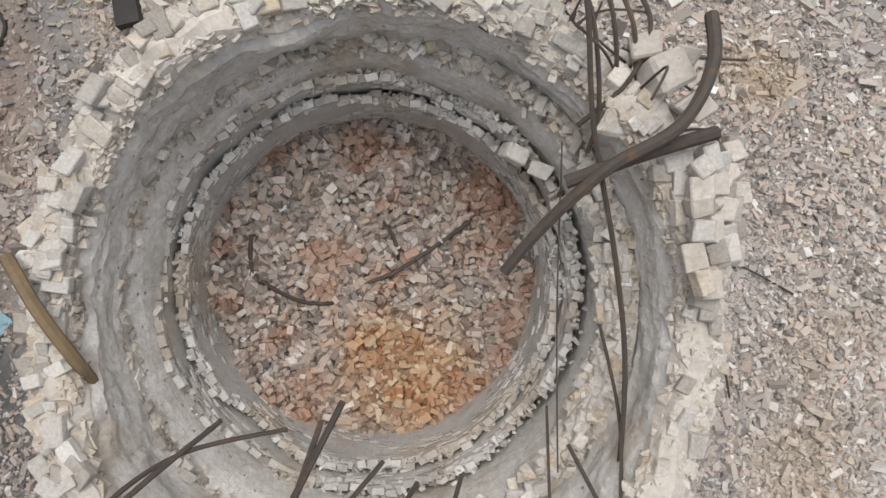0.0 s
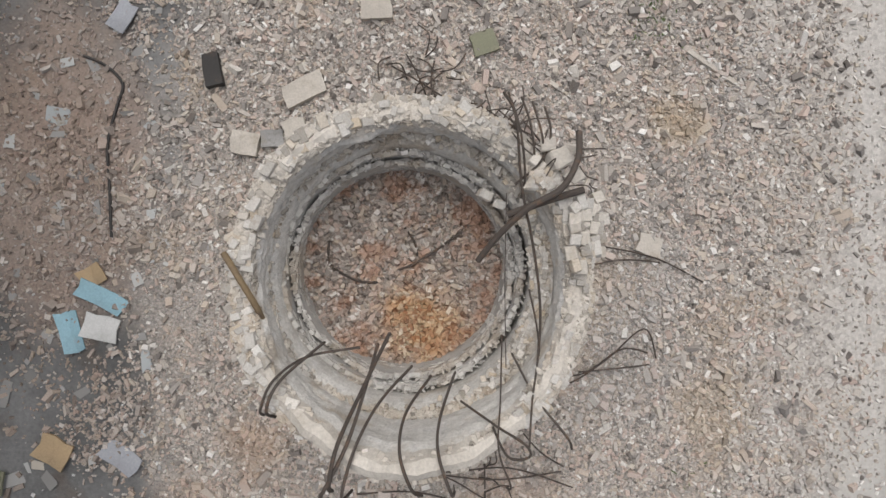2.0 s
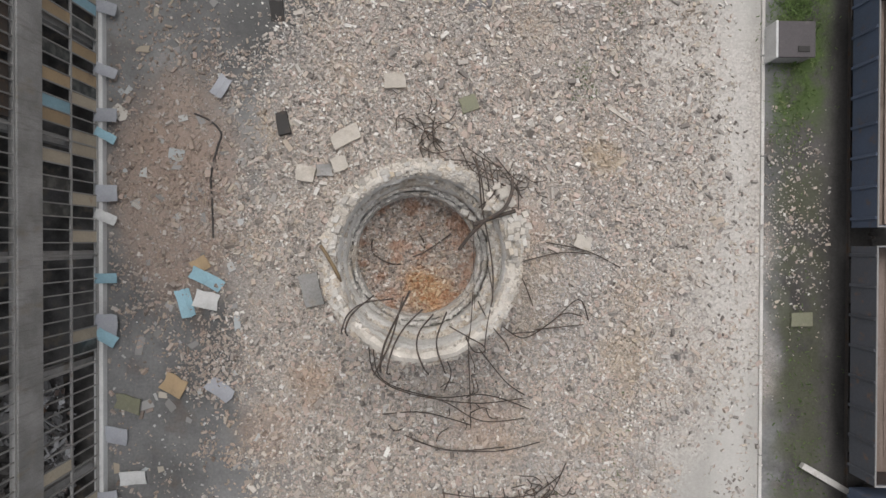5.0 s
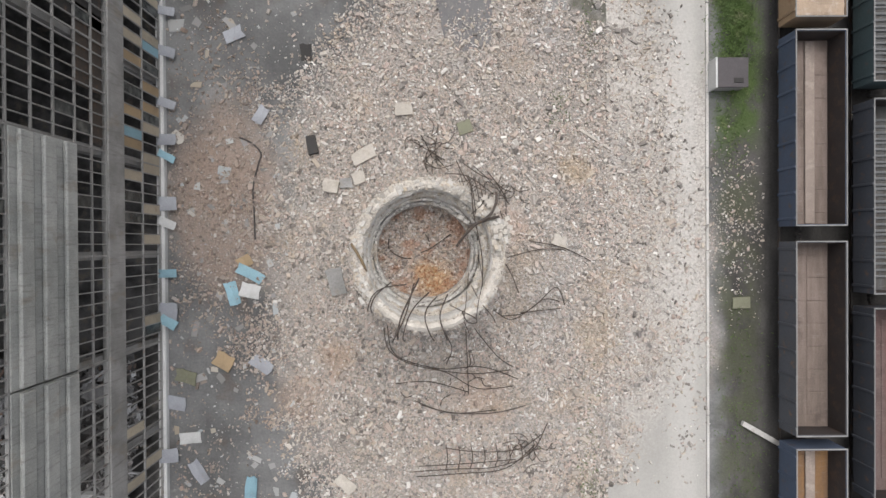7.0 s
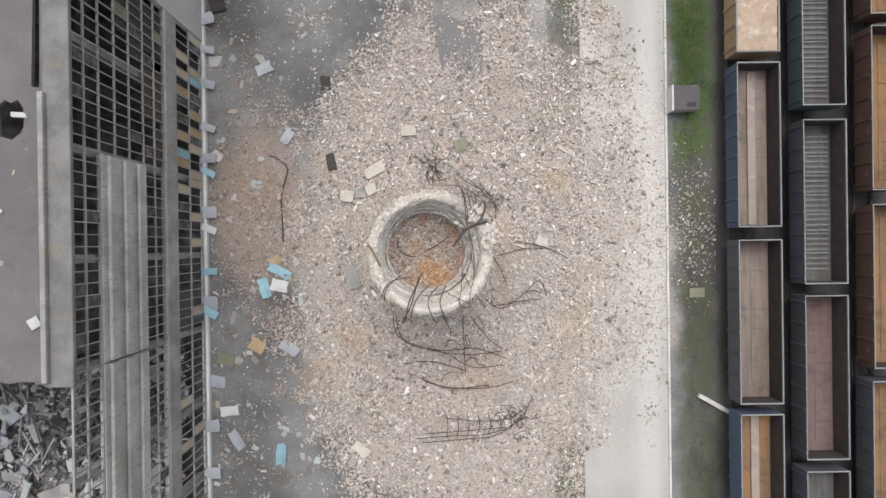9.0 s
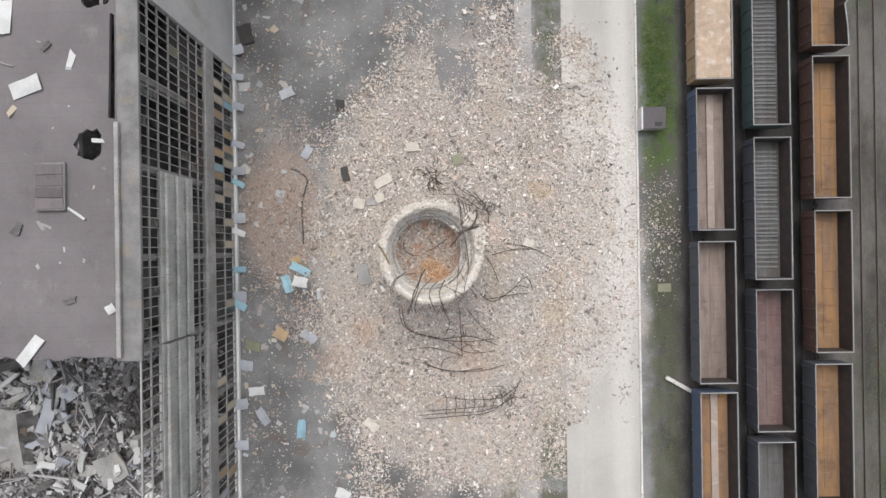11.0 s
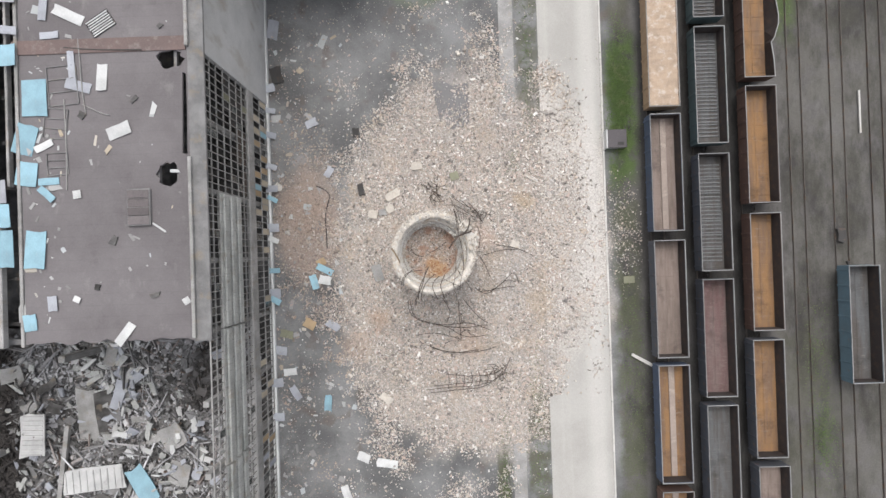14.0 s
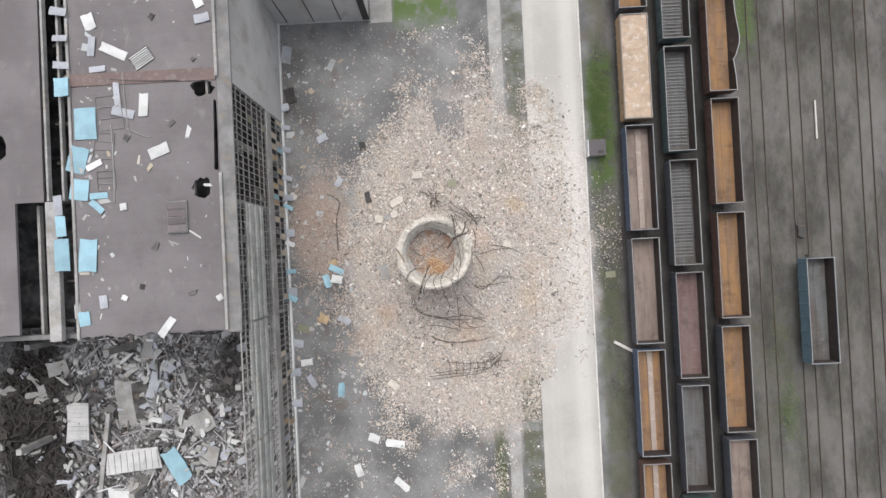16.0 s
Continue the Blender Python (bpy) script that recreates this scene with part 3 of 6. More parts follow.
def bed_height(x, y):
    """The fill inside the stack, heaped towards the north-west wall."""
    r = math.hypot(x, y)
    return FLOOR_Z - 0.17 * x + 0.11 * y + 0.22 * noise.noise((x * 0.8, y * 0.8, 2.2)) + 0.08 * noise.noise((x * 2.5, y * 2.5, 6.0)) + 0.25 * max(0.0, (r - 2.2) / 0.6)


floor_bm = bmesh.new()
rings = []
for i in range(15):
    r = 2.95 * i / 14
    rings.append([floor_bm.verts.new((r * math.cos(a), r * math.sin(a), bed_height(r * math.cos(a), r * math.sin(a)) - 0.06))
                  for a in (2 * math.pi * k / 60 for k in range(60))] if i else [floor_bm.verts.new((0, 0, bed_height(0, 0) - 0.06))] * 60)
for i in range(14):
    for k in range(60):
        corner = [rings[i][k], rings[i + 1][k], rings[i + 1][(k + 1) % 60], rings[i][(k + 1) % 60]]
        floor_bm.faces.new(corner if i else corner[:3])
part("rubble_bed", floor_bm, HEARTH, chimney, "packed brick dust filling the stack").location = (*CORE_AT, 0)

rng = np.random.default_rng(4)


def brick_sizes(n, lo=0.35):
    s = np.stack([rng.uniform(0.13, 0.27, n), rng.uniform(0.09, 0.15, n), rng.uniform(0.06, 0.10, n)], 1)
    return s * rng.uniform(lo, 1.05, (n, 1)) ** 0.7


def stack_stuff(name, centre, size, turn, material, jitter, where, label):
    o = new(name, scatter_mesh(name, centre, size, turn, material, rng, jitter))
    o.parent = chimney
    o.location = (*where, 0)
    tagged(o, label, kind="stuff")


n = 5400
r, a = 2.80 * np.sqrt(rng.uniform(0, 1, n)), rng.uniform(0, 2 * math.pi, n)
xy = np.stack([r * np.cos(a), r * np.sin(a)], 1)
z = np.array([bed_height(*p) for p in xy]) + rng.uniform(-0.07, 0.15, n)
turn = np.stack([rng.normal(0, 0.5, n), rng.normal(0, 0.5, n), rng.uniform(0, 6.28, n)], 1)
stack_stuff("loose_bricks", np.column_stack([xy, z]), brick_sizes(n), turn, HEARTH, 0.055, CORE_AT, "heaped broken bricks, burnt orange and ochre")


def lining_bricks(name, radius, base, low, bare, seed, label):
    """Brick courses up a lining ring to its broken top; below it, bricks show only where the coat has come off."""
    g = np.random.default_rng(seed)
    c, s, t = [], [], []
    count = int(2 * math.pi * radius / 0.185)
    for k in range(int((base + 0.4 - low) / 0.082)):
        z0 = low + 0.082 * k
        for i in range(count):
            ang = 2 * math.pi * (i + 0.5 * (k % 2) + g.normal(0, 0.06)) / count
            gap = lining_top(ang, base) - z0
            if gap < 0 or g.random() < (0.22 if gap < 0.09 else 0.04):
                continue
            if gap > 0.17 and noise.noise((3 * math.cos(ang), 3 * math.sin(ang), z0 * 1.6 + seed)) < bare:
                continue
            rr = radius + g.normal(0, 0.016) + (g.normal(0, 0.03) if gap < 0.09 else 0)
            c.append((rr * math.cos(ang), rr * math.sin(ang), z0 + g.normal(0, 0.006)))
            s.append((0.105, 0.178 * g.uniform(0.7, 1.06), 0.068))
            t.append((g.normal(0, 0.03), g.normal(0, 0.03), ang + g.normal(0, 0.04 if gap > 0.09 else 0.14)))
    stack_stuff(name, np.array(c), np.array(s), np.array(t), LINING_BRICK, 0.06, CORE_AT, label)


lining_bricks("brick_course", 2.975, OUTER_TOP + 0.13, 8.6, -0.05, 5, "pale brick courses of the outer lining")
lining_bricks("brick_course", 2.785, INNER_TOP + 0.13, 7.0, -0.12, 8, "brick courses showing through the mortar of the inner lining")

n = 1500
a = rng.uniform(0, 2 * math.pi, n)
inner = rng.uniform(0, 1, n) < 0.5
r = np.where(inner, rng.normal(2.82, 0.035, n), rng.normal(3.04, 0.05, n))
z = np.array([lining_top(u, INNER_TOP + 0.04 if k else OUTER_TOP + 0.04) for u, k in zip(a, inner)]) + rng.uniform(-0.02, 0.05, n)
stack_stuff("lining_crumbs", np.stack([r * np.cos(a), r * np.sin(a), z], 1), brick_sizes(n) * 0.55, np.stack([rng.normal(0, 0.3, n), rng.normal(0, 0.3, n), rng.uniform(0, 6.28, n)], 1), LINING_BRICK, 0.2, CORE_AT, "crumbled mortar along the broken lining")

# loose blocks on the rim and ledge, each on its own
block_meshes = [lump_mesh("brick", *s, BRICK, i, 0.2) for i, s in enumerate(((0.28, 0.18, 0.12), (0.24, 0.15, 0.11), (0.20, 0.15, 0.10), (0.24, 0.12, 0.09), (0.34, 0.22, 0.14), (0.16, 0.12, 0.09)))]
small_meshes = [lump_mesh("brick", *s, BRICK, 20 + i, 0.16) for i, s in enumerate(((0.23, 0.11, 0.07), (0.18, 0.11, 0.07), (0.13, 0.10, 0.07), (0.22, 0.13, 0.09)))]
pick = random.Random(11)


def rim_point(a, r):
    """A point on the rim's top, which falls off outwards and inwards."""
    z = RIM_Z + rim_height(a) + 0.1 - max(0.0, r - 3.95) * 1.5 - max(0.0, 3.62 - r) * 1.2
    return r * math.cos(a) + SHELL_AT[0], r * math.sin(a) + SHELL_AT[1], z


for i in range(300):
    deg = pick.uniform(15, 228) if pick.random() < 0.72 else pick.uniform(-50, 40)
    a = radians(deg)
    x, y, z = rim_point(a, 3.58 + 0.56 * pick.random() ** 0.8)
    shared("brick", pick.choice(block_meshes), chimney, pose(x, y, z + pick.uniform(-0.04, 0.05), pick.gauss(0, 9), pick.gauss(0, 9), deg + pick.choice((0, 90, 90)) + pick.gauss(0, 14)))
for i in range(300):
    deg = pick.gauss(-12, 22) if i < 235 else pick.uniform(60, 230)
    a = radians(deg)
    rr = pick.uniform(3.06, 3.36) if i < 235 else pick.uniform(3.28, 3.46)
    zz = 10.23 - max(0.0, 3.34 - rr) * 0.9 + pick.uniform(0, 0.07)
    shared("brick", pick.choice(small_meshes + block_meshes[2:4]), chimney, pose(rr * math.cos(a) + LEDGE_AT[0], rr * math.sin(a) + LEDGE_AT[1], zz, pick.gauss(0, 12), pick.gauss(0, 12), deg + pick.choice((0, 90)) + pick.gauss(0, 22)))
n = 5600
a, r = rng.uniform(0, 2 * math.pi, n), rng.uniform(3.52, 4.14, n)
thin = (np.degrees(a) < 215) | (np.degrees(a) > 325) | (rng.uniform(0, 1, n) < 0.22)
a, r = a[thin], r[thin]
n = len(a)
pts = np.array([rim_point(u, v) for u, v in zip(a, r)]) - np.array([0, 0, 0.05])
turn = np.stack([rng.normal(0, 0.2, n), rng.normal(0, 0.2, n), a + rng.choice((0, 1.57), n) + rng.normal(0, 0.35, n)], 1)
stack_stuff("rim_rubble", pts, brick_sizes(n) * 0.85, turn, RIM_BRICK, 0.2, (0, 0), "pale crumbled mortar and brick along the rim")
n = 2300
a, r = rng.uniform(0, 2 * math.pi, n), np.clip(rng.normal(3.40, 0.07, n), 3.16, 3.52)
patch = np.array([noise.noise((2.5 * math.cos(u), 2.5 * math.sin(u), 4.4)) for u in a])
hold = (patch > -0.15) | (rng.uniform(0, 1, n) < 0.3)
a, r = a[hold], r[hold]
n = len(a)
z = 10.16 - np.clip(3.34 - r, 0, 1) * 0.9 + rng.uniform(-0.05, 0.05, n)
stack_stuff("ledge_rubble", np.stack([r * np.cos(a), r * np.sin(a), z], 1), brick_sizes(n) * 0.75, np.stack([rng.normal(0, 0.3, n), rng.normal(0, 0.3, n), rng.uniform(0, 6.28, n)], 1), RIM_BRICK, 0.2, LEDGE_AT, "crumbled brick on the ledge")

# masonry left standing in courses on the east of the rim
for k in range(6):
    for j in range(6):
        sx, sy, sz = pick.uniform(0.2, 0.3), pick.uniform(0.22, 0.36), pick.uniform(0.13, 0.19)
        x, y = 3.56 + 0.15 * k + pick.gauss(0, 0.03), 0.42 + 0.25 * j + pick.gauss(0, 0.05) + 0.06 * k
        if pick.random() < 0.06 * k:
            continue
        shared("masonry_block", lump_mesh("masonry_block", sx, sy, sz, MORTAR if pick.random() < 0.5 else BRICK, 120 + 6 * k + j, 0.2), chimney,
               pose(x, y, 11.5 - 0.16 * k + pick.uniform(-0.06, 0.06), pick.gauss(0, 8), 8 + pick.gauss(0, 8), pick.gauss(8, 12)))

part("leaning_post", tube(((-4.15, 0.62, 11.35), (-3.75, 0.0, 11.4), (-3.45, -0.69, 11.1), (-3.4, -1.5, 10.3)), 0.075, 7), mat_paint("rusted_post", (0.23, 0.165, 0.095), (0.12, 0.09, 0.07), 0.5, 0.85), chimney, "yellowish rusted post leaning on the rim")
# bars sticking out of the stack
BARS = [
    (0.035, ((2.05, 4.3, 10.9), (2.25, 3.6, 11.5), (2.41, 2.16, 11.3), (2.74, 0.62, 11.1), (2.9, -0.79, 11.0), (2.8, -2.59, 10.9), (2.75, -3.3, 10.6))),
    (0.03, ((2.15, 4.3, 10.9), (2.35, 3.4, 11.4), (2.5, 2.4, 11.2), (2.45, 1.9, 10.9))),
    (0.03, ((2.45, 4.2, 10.9), (2.6, 3.5, 11.3), (2.72, 2.7, 11.1), (2.6, 2.1, 10.8))),
    (0.03, ((2.7, 4.1, 10.9), (2.85, 3.3, 11.3), (2.95, 2.7, 11.1))),
    (0.03, ((3.0, 4.0, 10.8), (3.05, 3.3, 11.3), (2.85, 2.7, 11.2), (2.3, 2.2, 11.0))),
    (0.045, ((-0.58, -1.31, 10.2), (-1.05, -2.3, 11.3), (-1.44, -3.2, 12.5), (-1.58, -3.95, 12.7), (-1.65, -4.4, 11.9))),
    (0.04, ((-0.86, -1.57, 10.2), (-1.22, -3.1, 12.2), (-1.7, -4.1, 12.7), (-1.95, -4.6, 11.6))),
    (0.035, ((-0.04, -2.1, 10.2), (-0.72, -2.7, 11.2), (-1.1, -3.3, 12.4), (-1.33, -4.2, 12.7), (-1.3, -4.6, 11.4))),
    (0.035, ((0.42, -2.3, 10.4), (-0.1, -2.8, 11.6), (-0.19, -3.3, 12.6), (0.05, -4.0, 12.75), (0.25, -4.5, 11.9))),
    (0.035, ((0.99, -2.2, 10.4), (0.63, -2.9, 11.7), (0.59, -3.35, 12.6), (0.85, -4.1, 12.75), (0.95, -4.5, 11.7))),
    (0.03, ((-1.28, -1.64, 10.3), (-2.4, -1.75, 10.9), (-2.95, -2.1, 11.7), (-3.2, -2.7, 11.8), (-3.3, -3.0, 11.2))),
    (0.035, ((-2.1, -1.5, 10.4), (-2.8, -2.1, 11.7), (-3.05, -2.7, 11.9), (-3.1, -3.1, 11.0))),
    (0.022, ((2.12, -1.35, 10.2), (1.96, -2.6, 11.4), (1.81, -3.3, 12.5), (2.05, -4.0, 12.6), (2.1, -4.5, 11.5))),
    (0.028, ((1.1, -2.7, 11.1), (1.84, -3.0, 12.0), (2.38, -3.25, 12.4), (2.44, -3.5, 12.4), (2.0, -3.45, 12.5), (1.74, -3.0, 12.0))),
    (0.03, ((2.3, -1.7, 10.7), (2.72, -2.5, 11.6), (3.3, -3.2, 12.0), (3.5, -3.6, 11.6))),
    (0.025, ((2.7, -0.2, 10.6), (2.88, -1.39, 10.9), (2.6, -2.5, 11.8), (2.45, -3.3, 12.4))),
    (0.012, ((2.1, 2.0, 11.1), (2.1, 0.0, 10.9), (2.15, -2.0, 10.8))),
]
for rad, pts in BARS:
    part("reinforcing_bar", tube(pts, rad), RUST, chimney)
part("bent_pipe", tube(((3.6, 3.3, 11.6), (3.55, 2.7, 11.75), (3.2, 2.05, 11.75), (2.5, 1.62, 11.5), (1.9, 1.0, 11.0), (1.5, 0.45, 10.6)), 0.075, 8), RUST, chimney, "bent dark rusty steel pipe")
part("bent_pipe", tube(((3.75, 2.05, 11.45), (3.0, 1.82, 11.5), (2.1, 1.5, 11.3)), 0.08, 8), RUST, chimney, "short dark rusty steel pipe")
for i, (x, y, z, sx, sy, sz, rz) in enumerate(((3.25, 2.75, 11.2, 0.75, 0.6, 0.7, 20), (2.75, 2.25, 10.75, 0.62, 0.6, 1.0, -15), (3.6, 2.4, 11.25, 0.55, 0.45, 0.4, 40), (3.0, 3.05, 11.2, 0.5, 0.4, 0.4, 10),
                                                 (1.75, 2.05, 9.55, 0.5, 0.32, 0.4, -28), (2.1, 1.85, 9.6, 0.42, 0.3, 0.35, -20), (3.5, 2.95, 11.1, 0.45, 0.4, 0.4, 60), (3.2, 2.0, 11.0, 0.4, 0.35, 0.5, 60))):
    shared("concrete_lump", lump_mesh("concrete_lump", 0.68 * sx, 0.68 * sy, 0.7 * sz, SHELL if i in (1, 4, 5) else MORTAR, 70 + i, 0.36), chimney, pose(x, y, z, 8 * (i % 3) - 8, 10 - 7 * (i % 4), rz))
for pts in (((-1.3, -0.05, 7.3), (-0.32, 0.17, 7.5), (0.33, 0.53, 7.6), (1.22, 1.16, 7.5)), ((-0.41, 1.35, 7.35), (-0.1, 0.9, 7.55), (0.0, 0.4, 7.3)), ((-2.4, 0.9, 7.5), (-2.36, 0.25, 7.45), (-1.63, -0.21, 7.5), (-1.0, -0.25, 7.35))):
    part("reinforcing_bar", tube([(x, y, bed_height(x - CORE_AT[0], y - CORE_AT[1]) + z - 7.3) for x, y, z in pts], 0.035), RUST, chimney)

# ---- the works: a long hall with a glazed wall ----
WALL_X, HALL_N, HALL_S = -19.35, 75.0, -75.0
hall = empty("factory_hall", WALL_X, 0, 0, label="long derelict factory hall with a glazed wall and broken roof", category="factory")


def at(ob):
    ob.matrix_parent_inverse = hall.matrix_world.inverted()
    return ob


def hpart(name, bm, material, label=""):
    return at(part(name, bm, material, hall, label))


hpart("plinth", box(WALL_X - 0.35, WALL_X + 0.2, HALL_S, HALL_N, -0.3, 0.45, 0.03), WHITE_SHEET, "whitewashed low plinth")
hpart("wall_beam", box(WALL_X - 0.4, WALL_X + 0.06, HALL_S, 18.1, 5.45, 7.25, 0.03), CONCRETE, "concrete beam between window bands")
hpart("solid_wall", box(WALL_X - 0.4, WALL_X + 0.04, 18.1, HALL_N, 0.45, 18.3), WALL_CONCRETE, "blank grey concrete wall")
PANEL = mat_concrete("ribbed_panel", (0.30, 0.305, 0.29), (0.44, 0.44, 0.42))
# ribbed wall panels, 12.5 m long, south of the burnt bay
for k in range(6):
    y1 = 6.25 - 12.5 * k
    for j in range(3):
        z0 = 10.3 + 1.72 * j
        bm = box(WALL_X - 0.3, WALL_X + 0.03, y1 - 12.46, y1 - 0.04, z0 + 0.02, z0 + 1.70, 0.02)
        add_box(bm, WALL_X + 0.03, WALL_X + 0.26, y1 - 12.4, y1 - 0.1, z0 + 0.3, z0 + 1.25, 0.06)
        hpart("wall_panel", bm, PANEL)


def window(y0, y1, zs):
    """A bay of steel glazing: a sill bar that carries transoms at zs, uprights every 0.72 m and what is left of the panes."""
    ob = hpart("window", box(WALL_X - 0.17, WALL_X - 0.03, y0, y1, zs[0] - 0.06, zs[0] + 0.06, 0.01), FRAME_STEEL)
    for z in zs[1:]:
        part("transom", box(WALL_X - 0.16, WALL_X - 0.04, y0, y1, z - 0.055, z + 0.055), FRAME_STEEL, ob)
    count = max(1, round((y1 - y0) / 0.72))
    for i in range(count):
        y = y0 + (y1 - y0) * i / count
        w = 0.032 if i else 0.05
        part("glazing_bar", box(WALL_X - 0.15, WALL_X - 0.05, y - w, y + w, zs[0] + 0.06, zs[-1] + 0.05), FRAME_STEEL, ob)
    cell = (y1 - y0) / count
    low = zs[0] < 3
    for i in range(count):
        for j in range(len(zs) - 1):
            chance = (0.5 if y0 > 5 else 0.3 if y0 > -1 else 0.14) if low else 0.08
            if pick.random() < chance:
                kind = pick.random()
                mat = (TAN_BOARD if kind < 0.3 else CREAM_BOARD if kind < 0.62 else BLUE_SHEET if kind < 0.7 else LILAC_SHEET if kind < 0.85 else GLASS) if low else GLASS if kind < 0.8 else OLIVE_BOARD
                part("pane", box(WALL_X - 0.11, WALL_X - 0.09, y0 + cell * i + 0.04, y0 + cell * (i + 1) - 0.04, zs[j] + 0.06, zs[j + 1] - 0.06), mat, ob)


for k in range(-7, 3):
    y0, y1 = 6.25 + 6.25 * (k - 0) - 0.0, 6.25 + 6.25 * (k + 1)
    y1 = min(y1, 18.05)
    if y1 - y0 < 1:
        continue
    window(y0, y1, (0.5, 2.95, 5.4))
    if y0 < 6:
        window(y0, y1, (7.3, 8.75, 10.25))
        window(y0, y1, (15.5, 16.95, 18.3))
    else:
        window(y0, y1, (7.3, 8.75, 10.3, 12.1, 13.8, 15.5, 16.95, 18.3))
for k in range(-5, 3):
    hpart("column", box(WALL_X - 0.95, WALL_X - 0.42, 6.25 * 2 * k / 2 - 0.25, 6.25 * k + 0.25, 0, 18.2), CONCRETE)
for y0, y1, z0, z1, mat in ((9.6, 14.2, 7.4, 10.2, RUST), (13.2, 17.6, 7.4, 12.0, DARK_STEEL), (14.4, 18.0, 12.1, 13.7, DARK_STEEL), (6.6, 9.2, 7.4, 8.7, RUST)):
    hpart("burnt_curtain", box(WALL_X - 0.30, WALL_X - 0.22, y0, y1, z0, z1, 0.02), mat, "scorched rusty sheet behind the glazing")


def plate(outline, holes, z, thick):
    """A flat roof plate with ragged holes through it."""
    bm = bmesh.new()
    edges = []
    for ring in (outline, *holes):
        vs = [bm.verts.new((x, y, z)) for x, y in ring]
        edges += [bm.edges.new((vs[i], vs[(i + 1) % len(vs)])) for i in range(len(vs))]
    bmesh.ops.triangle_fill(bm, edges=edges, use_beauty=True)
    up = bmesh.ops.extrude_face_region(bm, geom=list(bm.faces))
    bmesh.ops.translate(bm, vec=(0, 0, thick), verts=[g for g in up["geom"] if isinstance(g, bmesh.types.BMVert)])
    bmesh.ops.recalc_face_normals(bm, faces=list(bm.faces))
    return bm


def blot(x, y, rx, ry, seed, n=18):
    g = random.Random(seed)
    return [(x + rx * math.cos(t) * g.uniform(0.75, 1.1), y + ry * math.sin(t) * g.uniform(0.75, 1.1)) for t in (2 * math.pi * i / n for i in range(n))]


def ragged_edge(x0, x1, y, step, depth, seed):
    g = random.Random(seed)
    k = max(2, int(abs(x1 - x0) / step))
    return [(x0 + (x1 - x0) * i / k, y + g.uniform(-depth, depth)) for i in range(k + 1)]


roof_n = HALL_N
south = ragged_edge(-35.4, -20.7, -6.7, 0.7, 0.22, 3)
hpart("roof", plate([(-35.4, roof_n)] + south + [(-20.7, roof_n)], [blot(-22.6, 7.6, 1.05, 1.2, 1), blot(-22.2, 17.6, 1.2, 0.9, 2), [(-21.35, 9.4), (-20.9, 9.3), (-20.85, 13.0), (-20.85, 16.3), (-21.15, 16.4), (-21.25, 12.5)], blot(-33.0, 33.0, 1.3, 1.0, 3)], 18.2, 0.25), ROOFING, "flat grey bitumen roof with jagged holes")
hpart("roof_edge", box(-20.66, WALL_X + 0.15, -6.9, roof_n, 18.31, 18.62, 0.04), EAVES, "concrete eaves slab")
hpart("parapet", box(-20.75, -20.45, -6.6, 9.0, 18.62, 18.95, 0.04), CONCRETE, "low grey parapet")
hpart("parapet", box(-20.75, -20.45, 18.6, roof_n, 18.62, 18.95, 0.04), CONCRETE, "low grey parapet")
hpart("expansion_strip", box(-36.0, -20.8, 18.35, 19.6, 18.45, 18.55, 0.03), mat_paint("brown_felt", (0.17, 0.125, 0.115), (0.22, 0.19, 0.18), 0.5, 0.9), "brownish felt strip across the roof")
west = ragged_edge(-90.0, -41.2, -6.4, 1.2, 0.25, 5)
hpart("roof", plate([(-90.0, roof_n)] + west + [(-41.2, 6.9), (-38.3, 6.9), (-37.95, roof_n)], [blot(-42.6, 12.6, 0.9, 1.3, 8), blot(-45.5, -4.2, 1.0, 1.3, 9)], 18.6, 0.3), ROOFING, "neighbouring flat roof torn along its edge")
hpart("valley_beam", box(-38.2, -37.0, -7.0, 6.88, 18.3, 18.95, 0.04), CONCRETE, "broad pale concrete beam beside the opening")
hpart("valley_beam", box(-36.85, -36.6, 7.0, roof_n, 17.7, 18.3, 0.04), CONCRETE, "concrete beam in the open valley")
hpart("valley_beam", box(-37.94, -37.7, 6.95, roof_n, 18.4, 19.0, 0.04), CONCRETE, "concrete edge beam")
hpart("valley_beam", box(-35.75, -35.45, -7.0, roof_n, 18.0, 18.6, 0.04), CONCRETE, "concrete edge beam")
hpart("shaft_beam", box(-40.4, -40.1, -6.4, 6.8, 16.4, 17.0, 0.04), CONCRETE, "thin beam deep in the opening")
for k in range(14):
    hpart("valley_brace", box(-37.7, -35.76, 4.0 * k - 5.2, 4.0 * k - 4.9, 17.3, 17.6, 0.02), DARK_STEEL)
hpart("inner_floor", box(-90, WALL_X - 0.5, HALL_S, roof_n, -0.25, 0.12), DARK_DEBRIS, "dark hall floor")
hpart("back_wall", box(-90.5, -90, HALL_S, roof_n, 0, 18.2), CONCRETE)
hpart("end_wall", box(-90, WALL_X, roof_n, roof_n + 0.4, 0, 18.2), CONCRETE)
hpart("end_wall", box(-90, WALL_X, HALL_S - 0.4, HALL_S, 0, 10.2), CONCRETE)
hpart("fallen_girder", box(-33.5, -20.8, -6.9, -6.5, 16.2, 17.0, 0.04), EAVES, "roof girder along the torn edge")
hpart("fallen_girder", box(-60, -36.2, -6.9, -6.4, 16.6, 17.5, 0.04), EAVES, "roof girder along the torn edge")
for k in range(9):
    hpart("purlin", box(-36 + 1.75 * k, -35.75 + 1.75 * k, -6.4, roof_n, 17.75, 18.15), EAVES)

